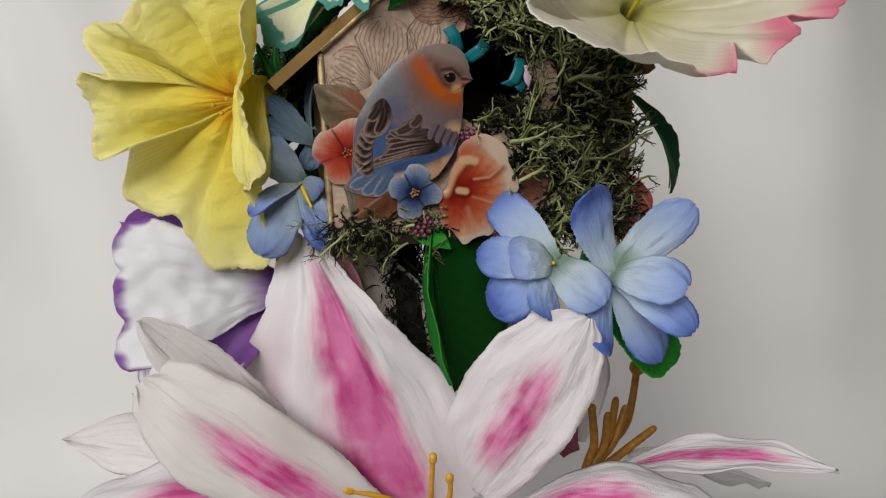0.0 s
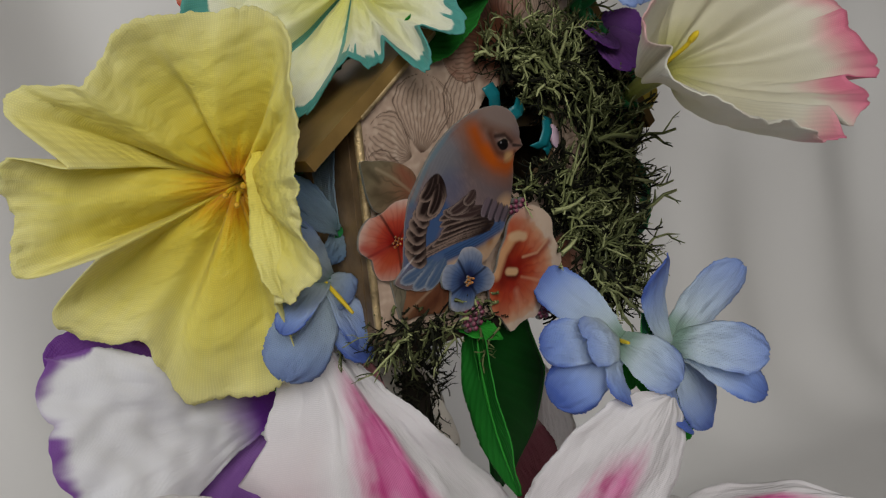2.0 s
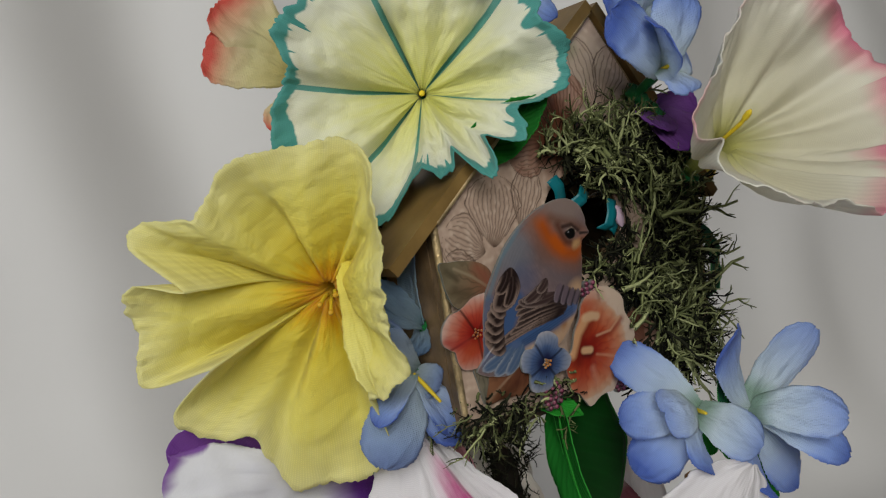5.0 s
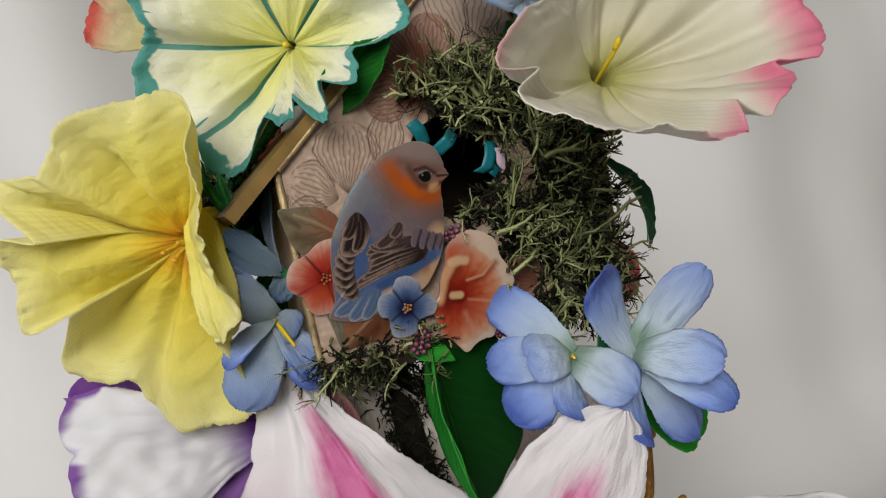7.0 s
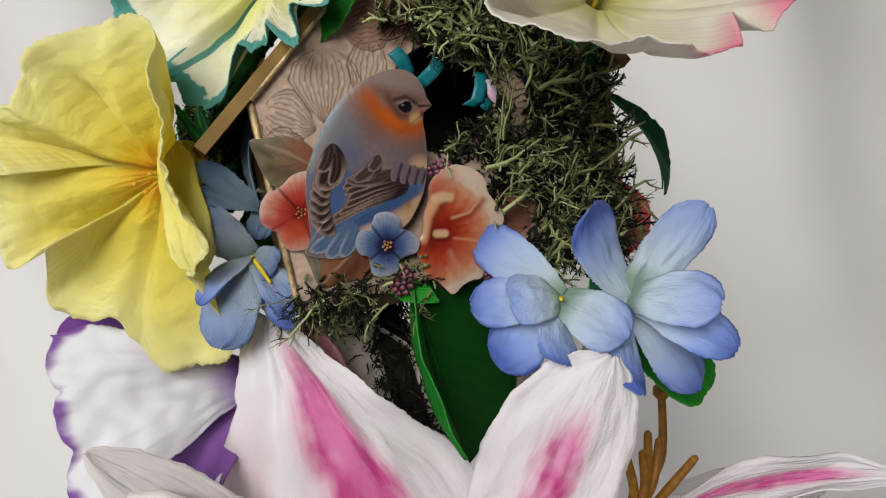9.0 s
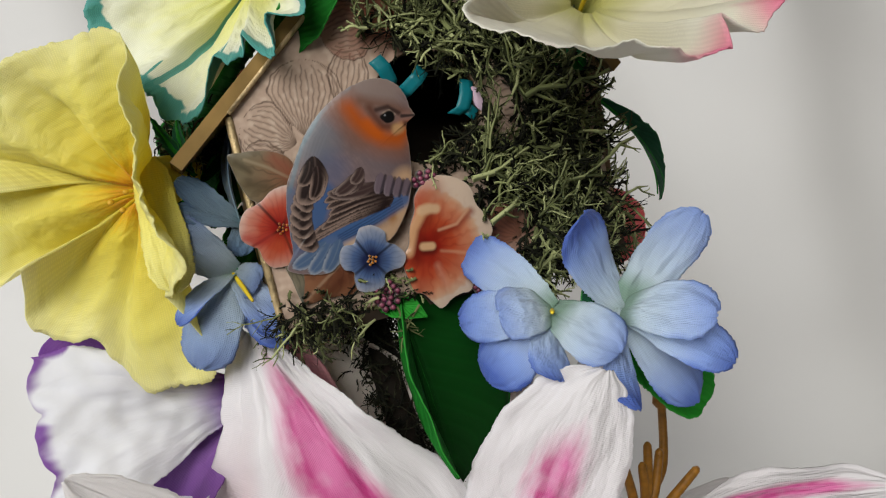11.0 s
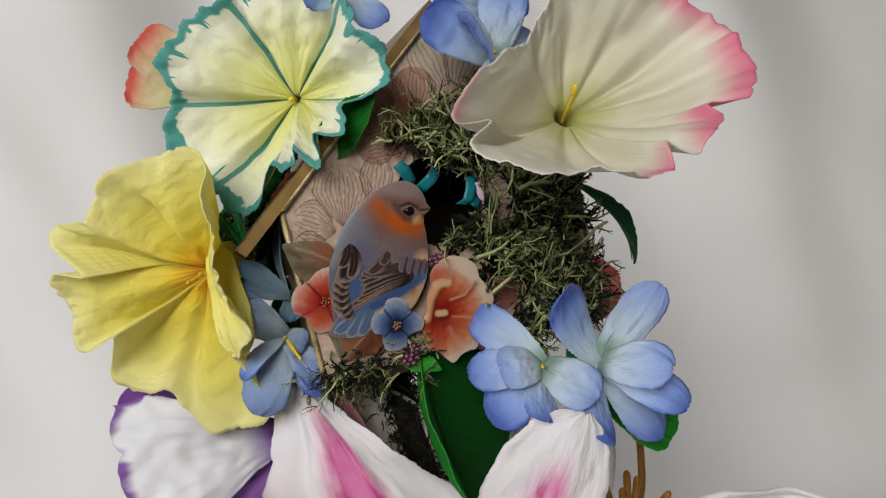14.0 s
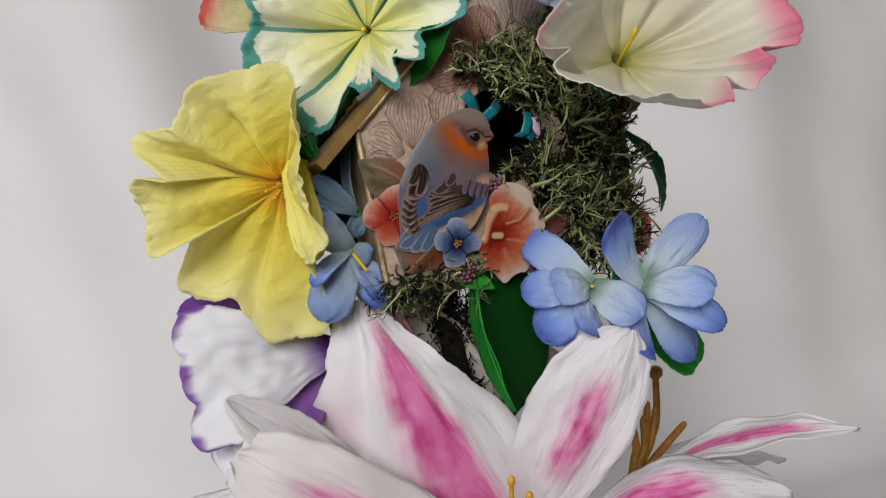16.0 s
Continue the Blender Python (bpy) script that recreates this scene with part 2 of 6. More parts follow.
def plain(name, colour, rough=0.6, metal=0.0, vary=0.25, scale=90.0, relief=0.25, specular=0.3, coat=0.0, translucent=0.0):
    k = Nodes(name)
    darker = tuple(c * (1 - vary) for c in colour)
    lighter = tuple(min(1, c * (1 + vary * 0.5)) for c in colour)
    col = k.ramp(k.noise(scale, 4.0), [(0.3, darker), (0.7, lighter)])
    return k.finish(col, rough, metal, k.bump(k.noise(scale * 6, 3.0), relief, 0.0004), translucent, specular=specular, coat=coat)


def sheet_cloth(name):
    k = Nodes(name)
    v = k.place()
    a = k.node("ShaderNodeTexWave", 1, {"bands_direction": "X"}, Vector=v, Scale=420.0)
    b = k.node("ShaderNodeTexWave", 1, {"bands_direction": "Z"}, Vector=v, Scale=420.0)
    col = k.ramp(k.noise(3.0, 3.0), [(0.3, (0.63, 0.612, 0.60)), (0.7, (0.68, 0.665, 0.655))])
    return k.finish(col, 0.9, normal=k.bump(k.math("MULTIPLY", a, b), 0.1, 0.0003, k.bump(k.noise(4.0, 2.0), 0.25, 0.02)), translucent=0.15, specular=0.2)


BLUE = blue_petal("blue_cloth")
BLUE_DEEP = blue_petal("blue_cloth_dark_tips", 0.12)
BLUE_PALE = blue_petal("blue_cloth_pale", -0.14, 0.12)
# Two greyer copies of the blue cloth: shade beside the wall is in their colour.
BLUE_SHADED = blue_petal("blue_cloth_shaded_grey", 0.0, 0.75, (0.16, 0.28, 0.38))
BLUE_HALF_SHADED = blue_petal("blue_cloth_half_shaded", 0.05, 0.5, (0.30, 0.38, 0.44))
LILY = lily_petal("lily_cloth", 0.04, 0.97, 0.35, 1.05, 0.0, -0.005, 0.8, 0.25, (170, 170))
LILY_STRIPE = lily_petal("lily_cloth_stripe", 0.05, 0.9, 0.45, 1.0)
LILY_SPOT = lily_petal("lily_cloth_spot", 0.2, 0.84, 0.5, 0.85)
LILY_LOW = lily_petal("lily_cloth_low_blush", 0.0, 0.75, 0.7, 1.0)
LILY_IVORY = lily_petal("lily_cloth_ivory", 0.0, 0.84, 0.58, 0.98, 0.35, 0.03)
LILY_PALE = lily_petal("lily_cloth_pale", 0.0, 0.3, 0.35, 0.35, 0.2, 0.0, 0.0, 0.4)
# White cloth coloured beige: the shade on the rear petals is in the colour.
LILY_SHADED = lily_petal("lily_cloth_shaded_beige", 0.0, 0.4, 0.5, 0.4, 1.2)
YELLOW = yellow_trumpet("yellow_cloth")
PALE_YELLOW = tinted_petal("pale_yellow_cloth", [(0.0, (0.94, 0.8, 0.09)), (0.5, (0.95, 0.87, 0.22)), (1.0, (0.95, 0.9, 0.36))])
YELLOW_NECK = plain("deep_yellow_cloth", (0.96, 0.86, 0.14), 0.5, 0.0, 0.1, 60.0, 0.3, translucent=0.5)
TEAL = teal_pansy("teal_edged_cloth", ((0.30, 0.0058), (0.105, 0.0065), (0.478, 0.0045), (0.627, 0.004), (0.717, 0.0045), (0.945, 0.003)))
PINK = pink_trumpet("cream_pink_cloth")
VIOLET = violet_petal("violet_edged_cloth")
LEAF = leaf_green("leaf_cloth", (0.003, 0.036, 0.005), (0.007, 0.085, 0.011))
# Darker green: the shade on the broad leaf's right half is in the colour.
LEAF_BROAD_SHADED = leaf_green("leaf_cloth_broad_shaded", (0.0015, 0.023, 0.002), (0.004, 0.058, 0.006))
LEAF_MID = leaf_green("leaf_cloth_fresh", (0.006, 0.07, 0.008), (0.012, 0.15, 0.016))
LEAF_BRIGHT = leaf_green("leaf_cloth_bright", (0.012, 0.16, 0.012), (0.03, 0.28, 0.03))
LEAF_BLUE = leaf_green("leaf_cloth_bluish", (0.01, 0.06, 0.03), (0.02, 0.11, 0.05))
MOSS = moss_twig("dry_moss", (0.014, 0.018, 0.006), (0.16, 0.18, 0.07), (0.5, 0.53, 0.26))
# Near-black: dark moss, and the shade in gaps between strands put into colour.
MOSS_DARK_SHADE = moss_twig("dark_shade_moss", (0.002, 0.002, 0.001), (0.007, 0.008, 0.0035), (0.035, 0.036, 0.016))
GOLD = plain("gold_paint", (0.50, 0.37, 0.20), 0.45, 0.55, 0.5, 220.0, 1.0)
ROOF = plain("bronze_brown_paint", (0.25, 0.155, 0.05), 0.42, 0.3, 0.5, 45.0)
DARK_WOOD = plain("dark_stained_wood", (0.045, 0.028, 0.018), 0.6, 0.0, 0.4, 80.0)
SIDE_PAPER = plain("gold_brown_paper", (0.2, 0.13, 0.07), 0.45, 0.1, 0.45, 110.0)
BLACK_WOOD = plain("blackened_wood", (0.012, 0.009, 0.006), 0.8, 0.0, 0.4, 80.0, specular=0.15)
TEAL_RIBBON = plain("teal_satin", (0.006, 0.15, 0.18), 0.35, 0.0, 0.2, 60.0, 0.1)
LILAC = plain("lilac_paper", (0.55, 0.4, 0.5), 0.6)
STAMEN = plain("amber_flocked_plastic", (0.27, 0.115, 0.01), 0.45, 0.0, 0.35, 300.0, 0.35)
STAMEN_YELLOW = plain("yellow_flocked_plastic", (0.55, 0.3, 0.02), 0.45, 0.0, 0.25, 300.0)
STAMEN_BRIGHT = plain("bright_yellow_plastic", (0.75, 0.55, 0.03), 0.4)
STEM = plain("green_plastic_stem", (0.02, 0.2, 0.055), 0.35, 0.0, 0.4, 200.0)
SHEET = sheet_cloth("white_cotton_sheet")
# Kept dark so that the unseen room bounces little light.
LOW_BOUNCE_WALL = plain("unseen_dark_wall", (0.07, 0.067, 0.064), 0.9, 0.0, 0.05, 8.0, 0.1)
LOW_BOUNCE_FLOOR = plain("unseen_dark_floor", (0.07, 0.065, 0.06), 0.95, 0.0, 0.2, 60.0)
CORAL = tinted_petal("coral_cloth", [(0.0, (0.86, 0.78, 0.66)), (0.3, (0.88, 0.62, 0.55)), (0.55, (0.88, 0.26, 0.25)), (1.0, (0.85, 0.16, 0.18))])
CREAM_RED = tinted_petal("cream_red_cloth", [(0.0, (0.7, 0.6, 0.2)), (0.5, (0.74, 0.67, 0.36)), (0.68, (0.74, 0.6, 0.36)), (0.84, (0.72, 0.36, 0.22)), (0.94, (0.68, 0.1, 0.07))])
ROSE = tinted_petal("rose_cloth", [(0.0, (0.75, 0.5, 0.5)), (1.0, (0.72, 0.3, 0.34))])
PURPLE = tinted_petal("purple_cloth", [(0.0, (0.34, 0.16, 0.5)), (0.5, (0.28, 0.1, 0.42)), (1.0, (0.18, 0.04, 0.32))])
MAROON = tinted_petal("maroon_cream_cloth", [(0.0, (0.3, 0.08, 0.1)), (0.6, (0.32, 0.1, 0.13)), (0.8, (0.75, 0.66, 0.6)), (1.0, (0.8, 0.76, 0.72))])
YELLOW_SCRAP = tinted_petal("yellow_scrap_cloth", [(0.0, (0.7, 0.55, 0.06)), (1.0, (0.8, 0.66, 0.15))])


# ---- shapes ----
def smooth(pairs, x):
    """Eased value at x of a short table of (x, value)."""
    for (a, p), (b, q) in zip(pairs, pairs[1:]):
        if x <= b:
            f = (x - a) / (b - a)
            f = 0.5 * f + 0.5 * f * f * (3 - 2 * f)
            return p + (q - p) * max(0, min(1, f))
    return pairs[-1][1]


def around(table, deg, i):
    """Smooth periodic value i of a table whose rows begin with an angle."""
    n = len(table)
    for j in range(n):
        a, b = table[j][0], table[(j + 1) % n][0]
        span = (b - a) % 360 or 360
        d = (deg - a) % 360
        if d <= span:
            f = d / span
            p0, p1, p2, p3 = (table[(j + q) % n][i] for q in (-1, 0, 1, 2))
            m1, m2 = (p2 - p0) * 0.4, (p3 - p1) * 0.4
            f2, f3 = f * f, f * f * f
            return (2 * f3 - 3 * f2 + 1) * p1 + (f3 - 2 * f2 + f) * m1 + (3 * f2 - 2 * f3) * p2 + (f3 - f2) * m2
    return table[0][i]


def thing(name, at, label, category, group="", kind=""):
    ob = new(name)
    ob.location = at
    ob.empty_display_size = 0.01
    return tagged(ob, label, category, group, kind)


def part(name, mesh, material, parent=None, label="", thick=0.0, shade=True):
    """Links a mesh, given in world places, as one object under a thing or a part."""
    at = Vector()
    o = parent
    while o:
        at += Vector(o.location)
        o = o.parent
    mesh.transform(Matrix.Translation(-at))
    for m in (material if isinstance(material, (list, tuple)) else [material]):
        mesh.materials.append(m)
    if shade:
        mesh.polygons.foreach_set("use_smooth", [True] * len(mesh.polygons))
    ob = new(name, mesh)
    ob.parent = parent
    if thick:
        s = ob.modifiers.new("thickness", "SOLIDIFY")
        s.thickness, s.offset = thick, 0.0
    return tagged(ob, label) if label else ob


def grid(name, nu, nv, fn, wrap=False):
    """A mesh from fn(u, v) over 0..1, with u and v as its map."""
    verts = [tuple(fn(i / nu, j / nv)) for j in range(nv + 1) for i in range(nu + (0 if wrap else 1))]
    w = nu if wrap else nu + 1
    faces, uvs = [], []
    for j in range(nv):
        for i in range(nu):
            i2 = (i + 1) % w
            faces.append((j * w + i, j * w + i2, (j + 1) * w + i2, (j + 1) * w + i))
            uvs += [(i / nu, j / nv), ((i + 1) / nu, j / nv), ((i + 1) / nu, (j + 1) / nv), (i / nu, (j + 1) / nv)]
    me = bpy.data.meshes.new(name)
    me.from_pydata(verts, [], faces)
    layer = me.uv_layers.new(name="map")
    layer.data.foreach_set("uv", [c for p in uvs for c in p])
    me.update()
    return me


ROUND = [(0, 0.16), (0.25, 0.58), (0.55, 0.94), (0.78, 1.0), (0.92, 0.86), (0.98, 0.62), (1, 0.42)]
STRAP = [(0, 0.45), (0.2, 0.7), (0.45, 0.92), (0.68, 1.0), (0.82, 0.93), (0.91, 0.74), (0.97, 0.46), (1, 0.2)]
LANCE = [(0, 0.3), (0.3, 0.85), (0.5, 1), (0.75, 0.74), (0.92, 0.3), (1, 0.02)]
BROAD = [(0, 0.25), (0.3, 0.7), (0.65, 1), (0.85, 0.96), (0.95, 0.75), (1, 0.45)]
BLADE = [(0, 0.12), (0.25, 0.8), (0.45, 1), (0.7, 0.85), (0.9, 0.4), (1, 0.03)]


def petal(base, tip, face, width, profile=ROUND, bend=0.0, cup=0.0, fold=0.0, ruffle=0.0, waves=3.0, jag=0.0, curl=0.0, sway=0.0, left=1.0, back=0.0, seed=1, ns=26, nv=14, lobes=0.0, notch=0.0):
    """A petal or leaf blade from base to tip, turned to face; bend bows it to its face, cup rolls its sides up, back turns its left side away."""
    base, tip, face = Vector(base), Vector(tip), Vector(face).normalized()
    run = tip - base
    length = run.length
    side0 = run.cross(face).normalized()
    up = side0.cross(run).normalized()
    rng = random.Random(seed)
    ph = [rng.uniform(0, 6.28) for _ in range(6)]
    if width > 0.0115:
        ns = int(ns * 2.4)

    def fn(u, s):
        v = 2 * u - 1
        w = width * 0.5 * smooth(profile, s) * (left if v < 0 else 1.0)
        w *= 1 + jag * abs(v) ** 4 * 2.2 * (noise.noise((s * 5.5 + ph[0], v * 0.5, ph[5])) + 0.35 * noise.noise((s * 20 + ph[1], v, ph[2])))
        w += 0.00045 * abs(v) ** 8 * (noise.noise((s * length * 2600 + ph[0] * 9, v, ph[4])) + 0.6 * noise.noise((s * length * 5200, v, ph[2])))
        p = base + run * s + up * (bend * length * 4 * s * (1 - s) - curl * length * s ** 3 + curl * length * s)
        p += side0 * (sway * length * math.sin(math.pi * s))
        rise = cup * w * v * v + fold * w * abs(v)
        rise += ruffle * width * v * v * math.sin(waves * 6.28 * s + ph[1] + v) * min(1, 2.2 * s)
        rise += 0.018 * width * math.sin(5 * v + ph[2] + 2 * s) * math.sin(3.1 * s + ph[3])
        rise += 0.05 * width * min(1, 3 * s) * noise.noise((s * 3.2 + ph[0] * 5, v * 1.6, ph[1])) + 0.022 * width * min(1, 3 * s) * noise.noise((s * 8 + ph[2] * 5, v * 4.5, ph[3]))
        if v < 0:
            rise -= back * w * (max(0.0, -v - 0.42) + 0.1 * v * v)
        tip_edge = jag * length * 0.9 * s ** 6 * (noise.noise((v * 3.5 + ph[4], s, ph[0])) + 0.5 * noise.noise((v * 11 + ph[3], s, ph[1])))
        if lobes:
            tip_edge += notch * length * s ** 4 * (abs(math.sin(math.pi * (lobes * u + 0.12 * math.sin(9 * u)))) ** 0.6 - 0.6)
        return p + side0 * (w * v) + up * rise + run.normalized() * tip_edge

    return grid("petal", nv, ns, fn)


def basis(axis, up=(0, 0, 1)):
    a = Vector(axis).normalized()
    e1 = Vector(up).cross(a).normalized()
    return a, e1, a.cross(e1)


def corolla(centre, axis, rim, tube, throat, flare=0.75, rise=1.3, pleats=(), ripple=0.0, jag=0.0, seed=1, nu=420, ns=34):
    """A trumpet of cloth: a tube back from the throat, opening to a rim of rows (angle, radius, lift)."""
    a, e1, e2 = basis(axis)
    c = Vector(centre)
    rng = random.Random(seed)
    ph = [rng.uniform(0, 6.28) for _ in range(5)]

    def fn(u, s):
        deg = u * 360
        th = radians(deg)
        ray = e1 * math.cos(th) + e2 * math.sin(th)
        if s < 0.14:
            f = s / 0.14
            return c + ray * throat * (0.55 + 0.45 * f) - a * tube * (1 - f)
        q = (s - 0.14) / 0.86
        big, lift = around(rim, deg, 1), around(rim, deg, 2)
        big *= 1 + q ** 6 * jag * 2.6 * (noise.noise((u * 40 + ph[0], 0.3, ph[1])) + 0.6 * noise.noise((u * 90 + ph[1], 0.7, ph[2])) + 0.35 * noise.noise((u * 310 + ph[2], 0.2, ph[3])))
        r = throat + (big - throat) * q ** flare
        h = lift * q ** rise
        for at, depth, wide in pleats:
            d = (deg - at + 180) % 360 - 180
            h -= depth * math.exp(-(d / wide) ** 2) * math.sin(math.pi * min(1, q * 1.02)) ** 0.8
        h += ripple * q * (0.35 + 0.65 * q) * (math.sin(7 * th + ph[2]) + 0.7 * math.sin(12 * th + ph[3] + 2 * q) + 0.4 * math.sin(23 * th + ph[4]))
        h += 0.0022 * min(1, 2 * q) * noise.noise((math.cos(th) * 3 * q + ph[0] * 3, math.sin(th) * 3 * q, ph[1])) + 0.0009 * min(1, 2 * q) * noise.noise((math.cos(th) * 9 * q + ph[2] * 3, math.sin(th) * 9 * q, ph[3]))
        h += 0.0016 * q ** 7 * (noise.noise((math.cos(th) * 7 + ph[3], math.sin(th) * 7, ph[0])) + 0.7 * noise.noise((math.cos(th) * 15 + ph[1], math.sin(th) * 15, ph[4])))
        return c + ray * r + a * h

    return grid("corolla", nu, ns, fn, wrap=True)


def tube(points, radii, sides=8, steps=5, squash=1.0):
    """A round rod along a smooth line, closed at its ends."""
    pts = [Vector(p) for p in points]
    line, rad = [], []
    for i in range(len(pts) - 1):
        p0, p1, p2, p3 = pts[max(i - 1, 0)], pts[i], pts[i + 1], pts[min(i + 2, len(pts) - 1)]
        for q in range(steps):
            f = q / steps
            line.append(0.5 * (2 * p1 + (p2 - p0) * f + (2 * p0 - 5 * p1 + 4 * p2 - p3) * f * f + (3 * p1 - p0 - 3 * p2 + p3) * f ** 3))
            rad.append(radii[i] + (radii[i + 1] - radii[i]) * f)
    line.append(pts[-1])
    rad.append(radii[-1])
    verts, faces = [], []
    up = Vector((0.31, 0.2, 0.93))
    for i, p in enumerate(line):
        t = (line[min(i + 1, len(line) - 1)] - line[max(i - 1, 0)]).normalized()
        x = t.cross(up).normalized()
        y = t.cross(x)
        up = -y if y.dot(up) < 0 else y
        for j in range(sides):
            th = 2 * math.pi * j / sides
            verts.append(p + (x * math.cos(th) + y * math.sin(th) * squash) * rad[i])
    n = len(line)
    for i in range(n - 1):
        for j in range(sides):
            k = (j + 1) % sides
            faces.append((i * sides + j, i * sides + k, (i + 1) * sides + k, (i + 1) * sides + j))
    faces.append(tuple(range(sides - 1, -1, -1)))
    faces.append(tuple((n - 1) * sides + j for j in range(sides)))
    me = bpy.data.meshes.new("tube")
    me.from_pydata([tuple(v) for v in verts], [], faces)
    me.update()
    return me


def box(corners8):
    me = bpy.data.meshes.new("slab")
    me.from_pydata([tuple(c) for c in corners8], [], [(0, 1, 2, 3), (7, 6, 5, 4), (0, 4, 5, 1), (1, 5, 6, 2), (2, 6, 7, 3), (3, 7, 4, 0)])
    bm = bmesh.new()
    bm.from_mesh(me)
    bmesh.ops.recalc_face_normals(bm, faces=bm.faces)
    bm.to_mesh(me)
    bm.free()
    return me


def bar(a, b, side, depth):
    """A straight slab from a to b with the two full cross widths given as vectors."""
    a, b, s, d = Vector(a), Vector(b), Vector(side) / 2, Vector(depth) / 2
    return box([a - s - d, a + s - d, b + s - d, b - s - d, a - s + d, a + s + d, b + s + d, b - s + d])


def joined(meshes):
    """One mesh out of several, keeping their maps; material slot i for the i-th group."""
    bm = bmesh.new()
    for i, me in enumerate(meshes):
        start = len(bm.faces)
        bm.from_mesh(me)
        bm.faces.ensure_lookup_table()
        for f in bm.faces[start:]:
            f.material_index = i
    out = bpy.data.meshes.new("joined")
    bm.to_mesh(out)
    bm.free()
    return out


# ---- the room: unseen, added to close the place, dark to cut bounced light ----
X0, X1, Y0, Y1, Z0, Z1 = -1.6, 1.6, -2.9, 1.1, -0.75, 2.5


def wall_slab(name, lo, hi, material, label):
    x0, y0, z0 = lo
    x1, y1, z1 = hi
    me = box([(x0, y0, z0), (x1, y0, z0), (x1, y1, z0), (x0, y1, z0), (x0, y0, z1), (x1, y0, z1), (x1, y1, z1), (x0, y1, z1)])
    return tagged(part(name, me, material, None, "", shade=False), label, name.split("_")[0], kind="structure")


wall_slab("floor", (X0 - 0.1, Y0 - 0.1, Z0 - 0.1), (X1 + 0.1, Y1 + 0.1, Z0), LOW_BOUNCE_FLOOR, "unseen dark floor closing the room")
wall_slab("ceiling", (X0 - 0.1, Y0 - 0.1, Z1), (X1 + 0.1, Y1 + 0.1, Z1 + 0.1), LOW_BOUNCE_WALL, "unseen dark ceiling closing the room")
wall_slab("wall_north", (X0 - 0.1, Y1, Z0), (X1 + 0.1, Y1 + 0.1, Z1), LOW_BOUNCE_WALL, "unseen dark wall behind the sheet")
wall_slab("wall_south", (X0 - 0.1, Y0 - 0.1, Z0), (X1 + 0.1, Y0, Z1), LOW_BOUNCE_WALL, "unseen dark wall closing the room")
wall_slab("wall_east", (X1, Y0, Z0), (X1 + 0.1, Y1, Z1), LOW_BOUNCE_WALL, "unseen dark side wall closing the room")
wall_slab("wall_west", (X0 - 0.1, Y0, Z0), (X0, Y1, Z1), LOW_BOUNCE_WALL, "unseen dark side wall closing the room")


def sheet_point(u, s):
    """A white sheet: up the back in soft vertical folds, and forward over the table."""
    x = -1.15 + 2.3 * u
    run = s * 2.0
    wave = 0.014 * math.sin(x * 9 + 0.6 + 0.5 * run) + 0.010 * math.sin(x * 13 - 6.0 * run + 1.0) * max(0.0, noise.noise((x * 3 + 4.0, run * 2.0, 1.0)) + 0.3) + 0.009 * math.sin(x * 21 + 1.3 + 1.8 * run) + 0.005 * math.sin(x * 37 + 5.0 * run) + 0.016 * noise.noise((x * 9 + 2.0 * run, run * 5, 3.0))
    if run < 0.7:
        y, z, k = -0.02 + run, 0.0, 0.1 + 0.2 * run
    elif run < 0.7 + 0.157:
        f = (run - 0.7) / 0.157 * math.pi / 2
        y, z, k = 0.68 + 0.1 * math.sin(f), 0.1 - 0.1 * math.cos(f), 0.3
    else:
        y, z, k = 0.78, 0.1 + run - 0.857, min(1.0, 0.3 + 1.4 * (run - 0.857))
    if run >= 0.72:
        return (x + 0.01 * math.sin(5 * run + 7 * x), y + 1.8 * wave * k, z)
    return (x, y, z + abs(wave) * k * 0.3)


tagged(part("backdrop", grid("sheet", 190, 110, sheet_point), SHEET), "white cotton sheet hung in soft folds behind the flowers", "sheet", kind="structure")
table = thing("table", (0, 0.3, -0.75), "plain table under the white cloth sheet", "table")
part("tabletop", box([(-1.1, -0.05, -0.05), (1.1, -0.05, -0.05), (1.1, 0.66, -0.05), (-1.1, 0.66, -0.05), (-1.1, -0.05, -0.006), (1.1, -0.05, -0.006), (1.1, 0.66, -0.006), (-1.1, 0.66, -0.006)]), DARK_WOOD, table, shade=False)
for lx in (-1.05, 1.05):
    for ly in (0.0, 0.6):
        part("leg", bar((lx, ly, -0.75), (lx, ly, -0.05), (0.06, 0, 0), (0, 0.06, 0)), DARK_WOOD, table, shade=False)

# ---- the birdhouse: front turned fifteen degrees; places along the front, out of it and up ----
ORIGIN = Vector((0, 0.312, 0))
ALONG = Vector((math.cos(radians(15)), math.sin(radians(15)), 0))
OUT = Vector((ALONG.y, -ALONG.x, 0))


def W(u, off, z):
    return ORIGIN + ALONG * u + OUT * off + Vector((0, 0, z))


house = thing("birdhouse", W(0.02, -0.03, 0.312), "small wooden birdhouse papered with printed blossoms, gold-edged, on a mossy post", "birdhouse")
FRONT = [(-0.045, 0.314), (0.078, 0.314), (0.082, 0.376), (0.0353, 0.4480), (-0.045, 0.3832)]
HOLE = (0.0175, 0.373, 0.0185)


